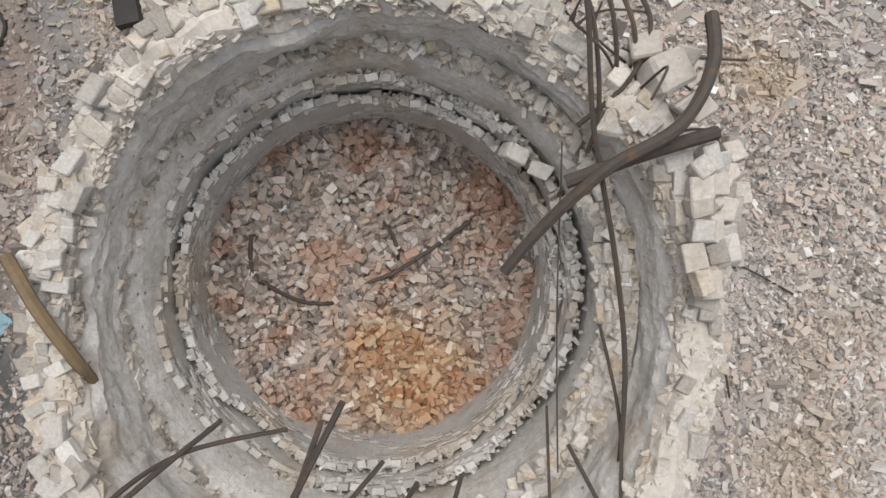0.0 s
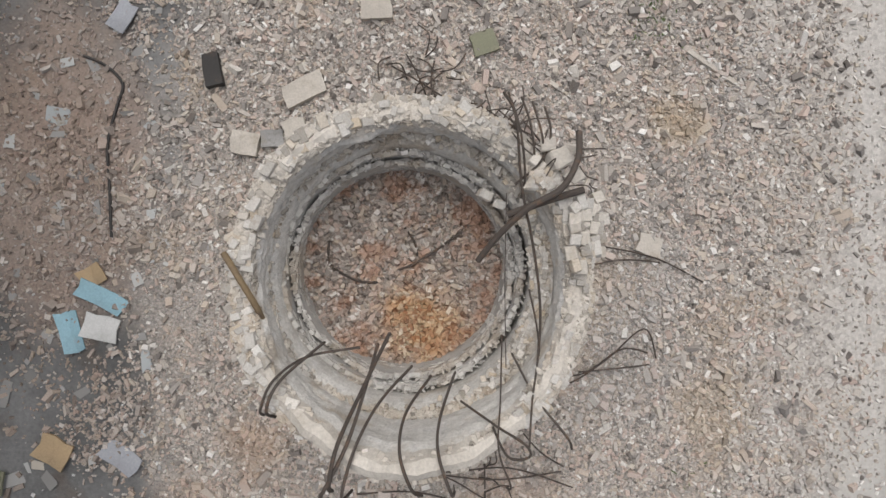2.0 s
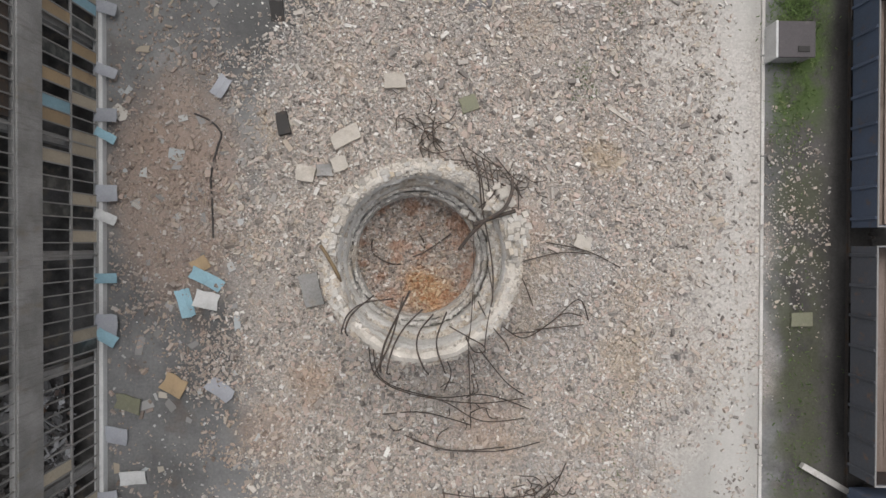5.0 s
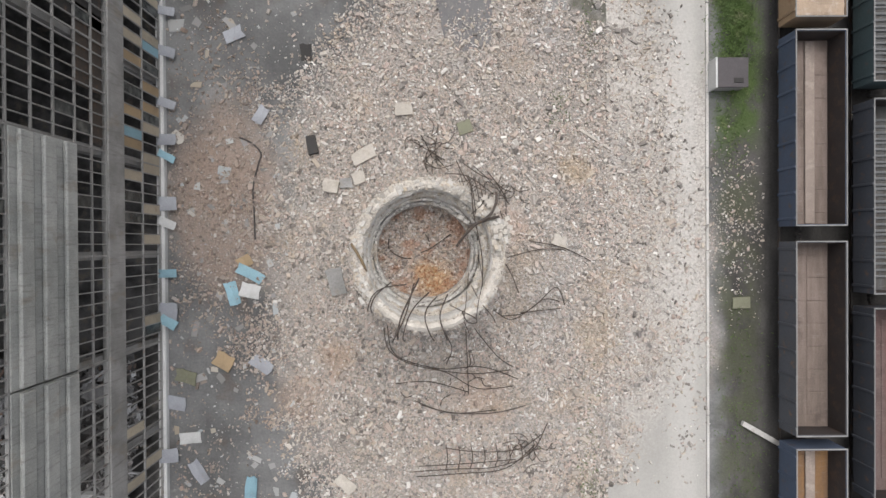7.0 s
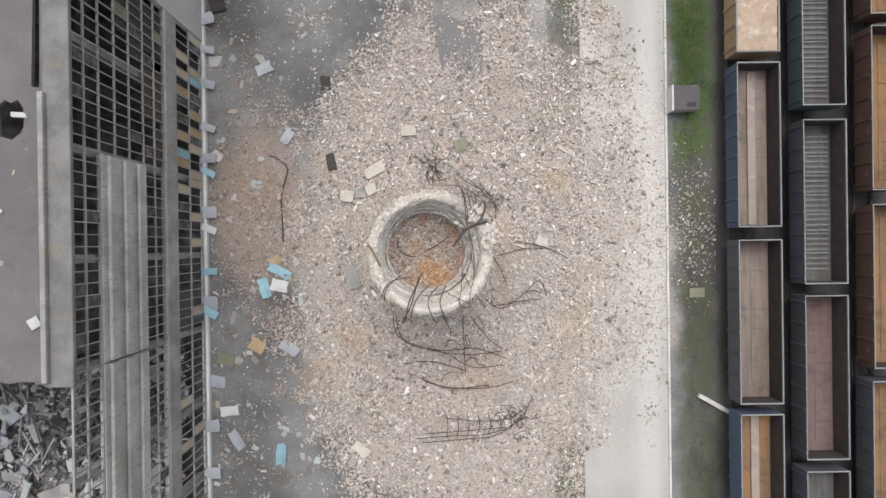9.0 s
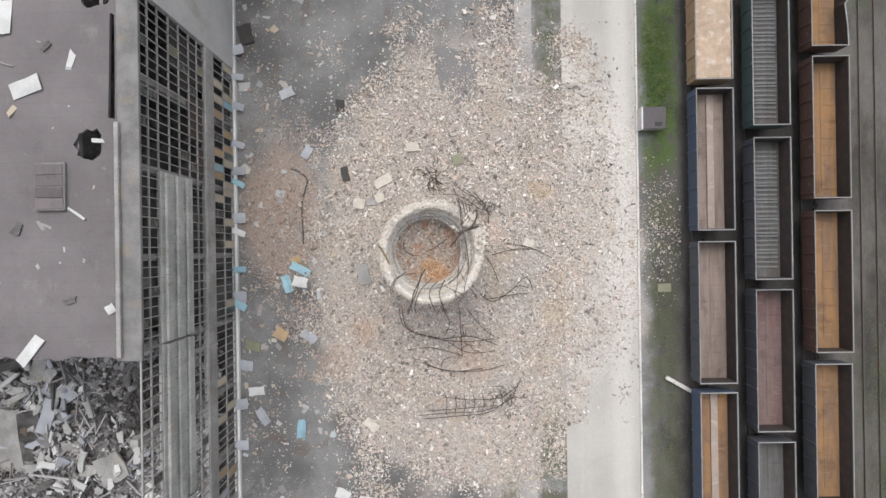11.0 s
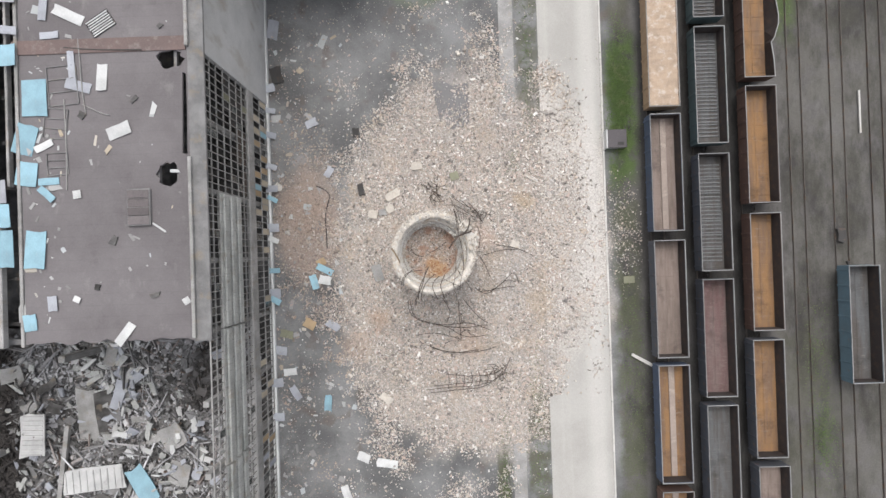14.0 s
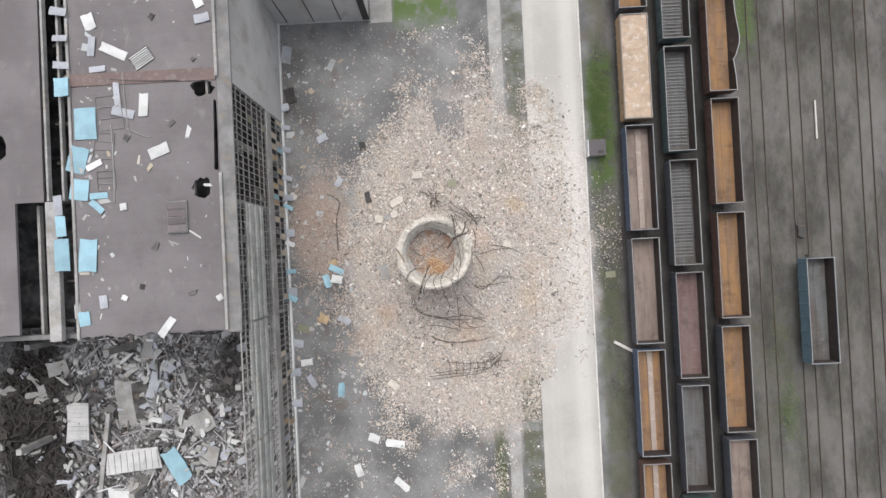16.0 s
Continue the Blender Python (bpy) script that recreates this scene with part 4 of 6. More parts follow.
# things lying on the roof
roof_scrap_nodes = Nodes("roof_scrap")
ROOF_SCRAP = roof_scrap_nodes.done(roof_scrap_nodes.ramp(roof_scrap_nodes.island, *SCRAP_TONES), 0.85, roof_scrap_nodes.noise(9.0), 0.01)
def on_roof(name, x, y, sx, sy, rz, mat, label, cat, z=18.47, tilt=(0, 0), seed=1, sz=0.05, ragged=0.05, bend=0.0):
    slab(name, x, y, z, sx, sy, sz, rz, mat, label, cat, tilt, seed, ragged, bend)


HATCH_FELT = mat_paint("hatch_felt", (0.135, 0.118, 0.118), (0.09, 0.08, 0.08), 0.55, 0.9, vary=0.3)
vent = empty("roof_hatch", -25.15, 4.8, 18.45, label="weathered slatted roof hatch on bitumen roof", category="roof hatch")
part("hatch_frame", box(-1.0, 1.0, -1.6, 1.6, 0, 0.3, 0.05), EAVES, vent)
for k in range(4):
    part("slat", box(-0.92, 0.92, -1.5 + 0.76 * k, -0.80 + 0.76 * k, 0.3, 0.36 + 0.03 * (k % 2), 0.03), HATCH_FELT, vent)
ROOF_SHEETS = [
    (-34.0, 14.6, 2.2, 3.2, 1, BLUE_SHEET, "pale blue"), (-35.0, 11.0, 1.9, 2.6, -18, BLUE_SHEET, "pale blue"), (-34.9, 8.0, 1.9, 2.1, -8, BLUE_SHEET, "pale blue"),
    (-36.55, 1.5, 1.5, 3.2, 1, BLUE_SHEET, "pale blue"), (-34.25, 1.4, 1.8, 3.2, -3, BLUE_SHEET, "pale blue"), (-33.0, 7.3, 1.8, 0.6, 2, BLUE_SHEET, "pale blue"),
    (-33.2, 6.2, 1.7, 0.6, -42, BLUE_SHEET, "pale blue"), (-36.85, 6.5, 0.8, 2.0, 3, LILAC_SHEET, "grey lilac"), (-36.65, 4.4, 1.0, 2.0, 2, BLUE_SHEET, "pale blue"),
    (-36.1, 18.3, 1.4, 1.9, 2, BLUE_SHEET, "pale blue"), (-36.1, 20.5, 1.6, 0.7, -6, LILAC_SHEET, "grey lilac"), (-36.1, 23.2, 1.5, 0.6, -4, LILAC_SHEET, "grey lilac"), (-36.2, 25.9, 1.7, 0.8, -10, LILAC_SHEET, "grey lilac"),
    (-34.9, -4.9, 1.1, 1.4, 6, BLUE_SHEET, "pale blue"), (-32.9, -3.3, 0.8, 1.3, 2, LILAC_SHEET, "grey lilac"), (-30.9, 21.7, 2.8, 0.9, -26, WHITE_SHEET, "white"),
    (-28.15, 16.2, 0.9, 2.3, -3, WHITE_SHEET, "white"), (-30.2, 15.5, 2.2, 0.9, -16, LILAC_SHEET, "grey lilac"), (-30.75, 17.0, 0.6, 3.2, 3, LILAC_SHEET, "grey lilac"),
    (-26.8, 11.5, 2.1, 1.1, 20, WHITE_SHEET, "white"), (-33.3, 24.8, 1.2, 1.6, 18, WHITE_SHEET, "white"), (-26.7, -6.1, 0.8, 2.2, -38, WHITE_SHEET, "white"),
    (-33.3, 10.4, 1.7, 0.6, 24, WHITE_SHEET, "white"), (-30.55, 6.1, 0.7, 0.7, 8, WHITE_SHEET, "white"), (-30.8, -3.0, 0.6, 0.5, -24, WHITE_SHEET, "white"), (-21.3, -3.4, 0.6, 0.6, 30, WHITE_SHEET, "white"),
    (-23.5, 3.0, 1.4, 0.16, -35, WHITE_SHEET, "white"), (-33.1, 22.3, 0.7, 2.0, -6, LILAC_SHEET, "grey lilac"), (-32.6, 20.0, 1.6, 0.6, 4, LILAC_SHEET, "grey lilac"), (-22.2, 26.2, 0.9, 1.0, 22, WHITE_SHEET, "white"), (-21.9, 24.6, 1.5, 0.9, 12, LILAC_SHEET, "grey lilac"),
]
for i, (x, y, sx, sy, rz, mat, tone) in enumerate(ROOF_SHEETS):
    on_roof("roof_sheet", x, y, sx, sy, rz, mat, f"{tone} cladding sheet lying on the roof", "sheet", 18.5 if x > -35.4 else 18.98 if y < 9 else 18.8, (pick.gauss(0, 2), pick.gauss(0, 2)), i, 0.04, 0.05, pick.uniform(0, 0.12))
for i, (x, y) in enumerate(((-27.5, 2.0), (-24.0, -2.8), (-25.4, 14.2), (-30.0, 13.0), (-23.0, 20.5), (-27.0, 25.0), (-29.0, -2.0))):
    on_roof("roof_debris", x, y, pick.uniform(0.4, 0.9), pick.uniform(0.3, 0.6), pick.uniform(0, 90), DARK_DEBRIS, "dark scrap on the bitumen roof", "debris", 18.46, seed=40 + i, sz=0.12, ragged=0.3)

shutter = empty("louvred_shutter", -28.15, 20.9, 18.47, 32, label="torn pale louvred shutter lying on the bitumen roof", category="shutter")
part("shutter_back", box(-1.15, 1.15, -0.8, 0.8, 0, 0.05, 0.01), DARK_STEEL, shutter)
for k in range(7):
    part("louvre", box(-1.1 + 0.05 * (k % 3), 1.1 - 0.06 * (k % 2), -0.76 + 0.22 * k, -0.65 + 0.22 * k, 0.05, 0.12, 0.02), WHITE_SHEET, shutter)
for i, pts in enumerate((((-30.15, 19.6, 18.52), (-30.0, 17.4, 18.55), (-29.85, 15.0, 18.55), (-29.6, 13.0, 18.52)), ((-31.4, 18.9, 18.52), (-28.5, 18.6, 18.55), (-24.6, 18.45, 18.6)), ((-31.5, 14.4, 18.52), (-31.4, 11.0, 18.53), (-31.45, 6.5, 18.52)), ((-29.9, 13.9, 18.5), (-28.3, 13.1, 18.52), (-27.6, 12.9, 18.5)))):
    tagged(part("roof_pipe", tube(pts, 0.055), FRAME_STEEL if i != 1 else DARK_STEEL), "thin bent pipe lying across the bitumen roof", "pipe")

# bent steel frames of torn-off roof lights
for x, y, w, h, rz in ((-31.6, 15.6, 2.6, 3.4, 4), (-32.3, 12.3, 2.0, 2.6, -6), (-32.2, 8.8, 1.8, 1.9, 2)):
    roof_frame = empty("roof_frame", x, y, 18.47, rz, label="bare rusty frame of a roof light on the bitumen roof", category="frame")
    for sx in (-w / 2, w / 2):
        part("frame_bar", box(sx - 0.04, sx + 0.04, -h / 2, h / 2, 0, 0.1, 0.01), EAVES, roof_frame)
    for k in range(4):
        part("cross_bar", box(-w / 2 + 0.05, w / 2 - 0.05, -h / 2 + h * k / 3 - 0.04, -h / 2 + h * k / 3 + 0.04, 0, 0.08, 0.01), EAVES, roof_frame)
n = 130
x, y = np.where(rng.uniform(0, 1, n) < 0.6, rng.normal(-33.5, 1.3, n), rng.uniform(-35.5, -21.5, n)), rng.uniform(-6, 30, n)
x = np.clip(x, -35.6, -21.6)
size = np.clip(rng.lognormal(-1.7, 0.6, (n, 1)), 0.06, 0.7) * np.stack([rng.uniform(0.8, 2.4, n), rng.uniform(0.4, 1.0, n), np.full(n, 0.15)], 1)
tagged(new("roof_scrap", scatter_mesh("roof_scrap", np.column_stack([x, y, np.full(n, 18.47)]), size, np.stack([rng.normal(0, 0.08, n), rng.normal(0, 0.08, n), rng.uniform(0, 6.28, n)], 1), ROOF_SCRAP, rng)), "small scraps of sheet and felt on the roof", "scrap", kind="stuff")

# ---- the collapsed bays south of the roof ----
n = 34000
cx, cy = rng.uniform(-62, -20.6, n), rng.uniform(-62, -7.6, n)


def heap(x, y):
    return 1.2 + 1.8 * (0.5 + noise.noise((x * 0.16, y * 0.16, 5.0))) + 0.7 * noise.noise((x * 0.5, y * 0.5, 8.0)) if -70 < x < -20.5 else 0


def soot_shaft_mask(m):
    """Where the wreck is black: soot, and the open shaft's darkness painted in."""
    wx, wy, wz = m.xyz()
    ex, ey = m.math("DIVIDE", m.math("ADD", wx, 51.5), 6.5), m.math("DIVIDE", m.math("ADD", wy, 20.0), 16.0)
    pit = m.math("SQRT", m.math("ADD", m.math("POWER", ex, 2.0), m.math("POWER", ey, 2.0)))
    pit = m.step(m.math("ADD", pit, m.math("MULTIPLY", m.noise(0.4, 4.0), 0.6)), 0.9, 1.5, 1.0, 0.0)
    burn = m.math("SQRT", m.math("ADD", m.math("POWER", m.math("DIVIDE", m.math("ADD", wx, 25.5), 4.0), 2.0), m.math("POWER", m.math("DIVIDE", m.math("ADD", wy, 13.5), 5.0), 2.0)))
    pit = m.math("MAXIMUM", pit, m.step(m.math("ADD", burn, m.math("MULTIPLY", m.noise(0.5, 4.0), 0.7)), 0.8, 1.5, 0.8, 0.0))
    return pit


def mat_heap():
    m = Nodes("heap_dust")
    col = m.mix(m.step(m.noise(0.8, 5.0, 0.65), 0.35, 0.65), (0.085, 0.08, 0.077), (0.22, 0.213, 0.208))
    col = m.mix(m.math("MULTIPLY", soot_shaft_mask(m), 0.85), col, (0.03, 0.027, 0.026))
    fine = m.noise(9.0, 5.0, 0.7)
    col = m.mix(0.5, col, m.ramp(fine, (0.3, (0.6, 0.6, 0.6)), (0.7, (1.2, 1.2, 1.2))), "MULTIPLY")
    return m.done(col, 0.95, fine, 0.04)


bm = bmesh.new()
g = [[bm.verts.new((x, y, max(0.2, heap(x, y)))) for y in [-74 + 1.0 * j for j in range(68)]] for x in [-69 + 1.0 * i for i in range(49)]]
for i in range(48):
    for j in range(67):
        bm.faces.new((g[i][j], g[i + 1][j], g[i + 1][j + 1], g[i][j + 1]))
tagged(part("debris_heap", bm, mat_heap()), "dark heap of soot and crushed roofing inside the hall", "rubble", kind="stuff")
size = rng.lognormal(-1.45, 0.6, (n, 1)) * np.stack([rng.uniform(0.5, 1.6, n), rng.uniform(0.3, 0.9, n), rng.uniform(0.1, 0.35, n)], 1)
size = np.clip(size, 0.05, 1.7)
zz = np.array([heap(x, y) for x, y in zip(cx, cy)]) + rng.uniform(0, 0.5, n)
spread = np.stack([rng.normal(0, 0.5, n), rng.normal(0, 0.5, n), rng.uniform(0, 6.28, n)], 1)


def mat_wreck():
    m = Nodes("wreckage")
    col = m.ramp(m.island, (0.0, (0.05, 0.047, 0.045)), (0.25, (0.12, 0.116, 0.113)), (0.45, (0.25, 0.246, 0.245)), (0.74, (0.43, 0.425, 0.43)), (0.84, (0.18, 0.12, 0.09)), (0.9, (0.42, 0.42, 0.425)), (1.0, (0.68, 0.68, 0.69)))
    ash = m.step(m.noise(0.22, 4.0, 0.6, vec=m.scaled(m.pos, (1, 1, 0.2))), 0.46, 0.62)
    col = m.mix(m.math("MULTIPLY", ash, 0.45), col, (0.44, 0.435, 0.44))
    soot = m.math("MULTIPLY", m.step(m.noise(0.16, 3.0), 0.55, 0.7), 0.6)
    pit = soot_shaft_mask(m)
    # soot patches joined with the painted dark of the shaft
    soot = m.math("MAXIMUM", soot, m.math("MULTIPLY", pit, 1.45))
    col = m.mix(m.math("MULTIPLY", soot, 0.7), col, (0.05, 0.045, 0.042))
    fine = m.noise(9.0, 5.0, 0.7)
    col = m.mix(0.5, col, m.ramp(fine, (0.3, (0.6, 0.6, 0.6)), (0.7, (1.2, 1.2, 1.2))), "MULTIPLY")
    return m.done(col, 0.93, fine, 0.02)


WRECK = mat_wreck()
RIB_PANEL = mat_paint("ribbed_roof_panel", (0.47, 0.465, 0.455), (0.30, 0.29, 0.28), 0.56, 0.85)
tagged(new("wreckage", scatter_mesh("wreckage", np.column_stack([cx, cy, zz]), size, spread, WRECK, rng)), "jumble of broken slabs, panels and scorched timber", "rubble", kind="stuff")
n = 900
cx, cy = rng.uniform(-60, -21, n), rng.uniform(-60, -8, n)
zz = np.array([heap(x, y) for x, y in zip(cx, cy)]) + rng.uniform(0.2, 0.8, n)
size = np.stack([rng.uniform(1.2, 5.0, n), rng.uniform(0.06, 0.2, n), rng.uniform(0.06, 0.2, n)], 1)
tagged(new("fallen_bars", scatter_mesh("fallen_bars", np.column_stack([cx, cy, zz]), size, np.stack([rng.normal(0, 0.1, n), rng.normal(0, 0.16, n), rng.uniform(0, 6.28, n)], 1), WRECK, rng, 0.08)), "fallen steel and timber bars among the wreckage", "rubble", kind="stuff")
for i, (x, y, sx, sy, rz, mat, label) in enumerate((
        (-38.9, -24.0, 6.6, 2.7, 4, RIB_PANEL, "long pale ribbed roof panel fallen on wreckage"), (-33.6, -24.9, 1.9, 4.4, 28, BLUE_SHEET, "bent pale blue sheet fallen on wreckage"),
        (-40.4, -17.5, 2.4, 6.4, 1, CONCRETE, "grey concrete roof slab lying in the hall"), (-45.4, -18.8, 2.6, 4.6, -2, RIB_PANEL, "cracked ribbed slab in the hall"), (-30.2, -19.6, 2.8, 2.6, 24, CONCRETE, "tilted broken concrete slab"),
        (-34.0, -12.4, 2.6, 1.5, 34, LILAC_SHEET, "crumpled grey sheet on wreckage"), (-36.4, -14.8, 1.3, 3.2, -16, LILAC_SHEET, "crumpled grey sheet on wreckage"), (-41.2, -29.0, 2.6, 3.0, 3, WHITE_SHEET, "pale panel fallen on wreckage"),
        (-29.8, -24.0, 2.4, 2.6, -14, CONCRETE, "tilted broken concrete slab"), (-47.8, -12.0, 2.6, 1.8, 10, CONCRETE, "tilted broken concrete slab"), (-36.9, -9.8, 1.2, 3.4, -14, CONCRETE, "broken concrete girder end in wreckage"), (-38.2, -17.0, 2.0, 5.4, 6, DARK_DEBRIS, "sooty broken slab in the hall"))):
    panel = slab("fallen_panel", x, y, heap(x, y) + 0.75, sx, sy, 0.2, rz, mat, label, "panel", (pick.gauss(0, 5), pick.gauss(0, 5)), 60 + i, 0.1)
    if mat == RIB_PANEL:
        along = 0 if sx > sy else 1
        span, across = (sx, sy) if sx > sy else (sy, sx)
        for k in range(9):
            u = span * (k / 8 - 0.5) * 0.92
            rib = box(u - 0.07, u + 0.07, -0.42 * across, 0.42 * across, 0.2, 0.3, 0.02) if along == 0 else box(-0.42 * across, 0.42 * across, u - 0.07, u + 0.07, 0.2, 0.3, 0.02)
            part("rib", rib, mat, panel)
for i in range(110):
    x, y = pick.uniform(-56, -22), pick.uniform(-34, -8.5)
    mat = pick.choice((CONCRETE, CONCRETE, WHITE_SHEET, LILAC_SHEET, DARK_DEBRIS, EAVES))
    slab("broken_panel", x, y, heap(x, y) + pick.uniform(0.2, 0.7), pick.uniform(0.6, 2.0), pick.uniform(0.35, 1.1), pick.uniform(0.08, 0.3), pick.uniform(0, 180), mat,
         "broken panel piece thrown on the wreckage heap", "panel", (pick.gauss(0, 18), pick.gauss(0, 18)), 300 + i, 0.3)
for cx0, cy0, spread_x, spread_y, k in ((-36.0, -13.5, 1.8, 3.6, 60), (-30.0, -22.0, 2.2, 3.0, 45), (-46.0, -22.0, 1.8, 4.0, 40), (-40.5, -11.0, 2.6, 1.6, 25)):
    for i in range(k):
        x, y = pick.gauss(cx0, spread_x), min(-7.8, pick.gauss(cy0, spread_y))
        mat = pick.choice((WHITE_SHEET, LILAC_SHEET, RIB_PANEL, PANEL, PANEL))
        slab("broken_panel", x, y, heap(x, y) + pick.uniform(0.3, 1.0), pick.uniform(0.4, 1.9), pick.uniform(0.2, 0.7), pick.uniform(0.05, 0.2), pick.uniform(0, 180), mat,
             "pale torn panel piece thrown on the wreckage heap", "panel", (pick.gauss(0, 22), pick.gauss(0, 22)), 500 + i, 0.35)
slab("fallen_beam", -43.0, -23.6, heap(-43, -22.8) + 0.9, 0.5, 11.5, 0.5, -9, CONCRETE, "long pale concrete beam across the wreckage", "beam", (2, 0), 91, 0.05)
for i, (x, y) in enumerate(((-50, -9), (-50, -21), (-38.0, -9.5), (-38.0, -27.5), (-62, -12))):
    tagged(part("broken_column", box(x - 0.35, x + 0.35, y - 0.35, y + 0.35, 0, 6 + 2 * (i % 3), 0.05), CONCRETE), "broken concrete column standing in the wrecked hall", "column")

# ---- annex north of the yard ----
annex = empty("annex_building", -12, 31.15, 0, label="grey concrete annex building against the hall", category="building")
part("wall", box(-7.25, 4.6, 0, 30, 0, 11.0), WALL_CONCRETE, annex)
part("plinth", box(-7.25, 4.75, -0.12, 0.0, 0, 0.4, 0.02), WHITE_SHEET, annex, "whitewashed plinth")
part("roof", box(-7.25, 4.8, -0.2, 30, 11.0, 11.25, 0.03), ROOFING, annex)
part("corner_pilaster", box(3.9, 4.75, -0.15, 0.0, 0.4, 11.0, 0.02), DARK_STEEL, annex, "dark corner strip")
for x in (-6.0, -2.5, 1.0):
    part("wall_joint", box(x - 0.07, x + 0.07, -0.03, 0.0, 0.4, 11.0), DARK_STEEL, annex)

# ---- wagons ----
WAGON_W, WAGON_L, WAGON_TOP, WAGON_FLOOR, WAGON_BASE = 3.42, 13.05, 3.75, 1.85, 1.7
COLOURS = {
    "blue": mat_paint("wagon_blue", (0.085, 0.11, 0.165), (0.13, 0.10, 0.09), 0.55),
    "grey": mat_paint("wagon_grey", (0.088, 0.093, 0.108), (0.17, 0.11, 0.08), 0.55),
    "teal": mat_paint("wagon_teal", (0.085, 0.12, 0.125), (0.13, 0.11, 0.10), 0.58),
    "brown": mat_paint("wagon_brown", (0.115, 0.068, 0.054), (0.21, 0.13, 0.09), 0.55),
    "skyblue": mat_paint("wagon_sky_blue", (0.115, 0.175, 0.21), (0.16, 0.14, 0.13), 0.58),
    "tan": mat_paint("wagon_tan", (0.36, 0.25, 0.16), (0.26, 0.15, 0.09), 0.55),
}


def mat_floor(name, col, worn):
    """Steel wagon floor: rust and dust drifted along its length, with spilled dark patches."""
    m = Nodes(name)
    vec = m.pos
    drift = m.noise(0.8, 5.0, 0.65, vec=m.scaled(vec, (1.6, 0.22, 1.0)))
    out = m.mix(m.step(drift, 0.36, 0.64), col, worn)
    dark = m.step(m.noise(0.28, 5.0, 0.65, vec=vec), 0.5, 0.68)
    out = m.mix(m.math("MULTIPLY", dark, 0.55), out, tuple(0.42 * c for c in worn))
    scrape = m.step(m.noise(2.2, 4.0, 0.7, vec=m.scaled(vec, (0.4, 1.5, 1.0))), 0.56, 0.74)
    out = m.mix(m.math("MULTIPLY", scrape, 0.35), out, (0.30, 0.27, 0.245))
    fine = m.noise(12.0, 5.0, 0.7, vec=vec)
    out = m.mix(0.5, out, m.ramp(fine, (0.3, (0.6, 0.6, 0.6)), (0.7, (1.2, 1.2, 1.2))), "MULTIPLY")
    return m.done(out, 0.9, fine, 0.008)


INSIDES = {
    "rust": mat_floor("rusty_floor", (0.27, 0.155, 0.075), (0.185, 0.12, 0.08)),
    "dust": mat_floor("dusty_floor", (0.24, 0.19, 0.165), (0.17, 0.135, 0.115)),
    "mauve": mat_floor("oxide_floor", (0.15, 0.092, 0.088), (0.165, 0.122, 0.113)),
    "steel": mat_floor("grey_floor", (0.12, 0.122, 0.124), (0.095, 0.085, 0.078)),
    "ridge": mat_paint("dust_ridge", (0.33, 0.27, 0.235), (0.40, 0.34, 0.29), 0.5, 0.95, scale=1.2, vary=0.03),
    "sand": mat_paint("pale_load", (0.40, 0.305, 0.225), (0.50, 0.43, 0.37), 0.5, 0.95, scale=1.2, vary=0.03),
}
# near-black brown for the wagons' inner walls, darker than their outsides
INNER = mat_paint("dark_inner_wall", (0.05, 0.04, 0.037), (0.08, 0.055, 0.043), 0.5, 0.9)
TOP_RAIL = mat_paint("worn_top_rail", (0.28, 0.275, 0.27), (0.22, 0.17, 0.14), 0.6)
RIBBED = mat_paint("ribbed_floor", (0.165, 0.168, 0.17), (0.12, 0.11, 0.105), 0.52, vary=0.05)
wagon_cache = {}


def wmesh(key, make, material):
    if (key, material.name) not in wagon_cache:
        bm = make()
        me = bpy.data.meshes.new(key)
        bm.to_mesh(me)
        bm.free()
        me.materials.append(material)
        wagon_cache[key, material.name] = me
    return wagon_cache[key, material.name]


BULGE = ((-6.52, 0.0), (-4.6, -0.08), (-2.7, -0.3), (-2.2, 0.05), (-0.7, 0.55), (0.3, 0.6), (3.0, 0.22), (6.52, 0.0))


def bent_wall(z0, z1, thick, grow):
    """A side wall pushed out of line along its length; the push grows with height."""
    bm = bmesh.new()
    rows = []
    for y, push in BULGE:
        a, b = WAGON_W / 2 + push * grow[0], WAGON_W / 2 + push * grow[1]
        rows.append([bm.verts.new(p) for p in ((a - thick, y, z0), (a, y, z0), (b, y, z1), (b - thick, y, z1))])
    for p, q in zip(rows, rows[1:]):
        for k in range(4):
            bm.faces.new((p[k], q[k], q[(k + 1) % 4], p[(k + 1) % 4]))
    bm.faces.new(rows[0][::-1])
    bm.faces.new(rows[-1])
    bmesh.ops.recalc_face_normals(bm, faces=list(bm.faces))
    return bm


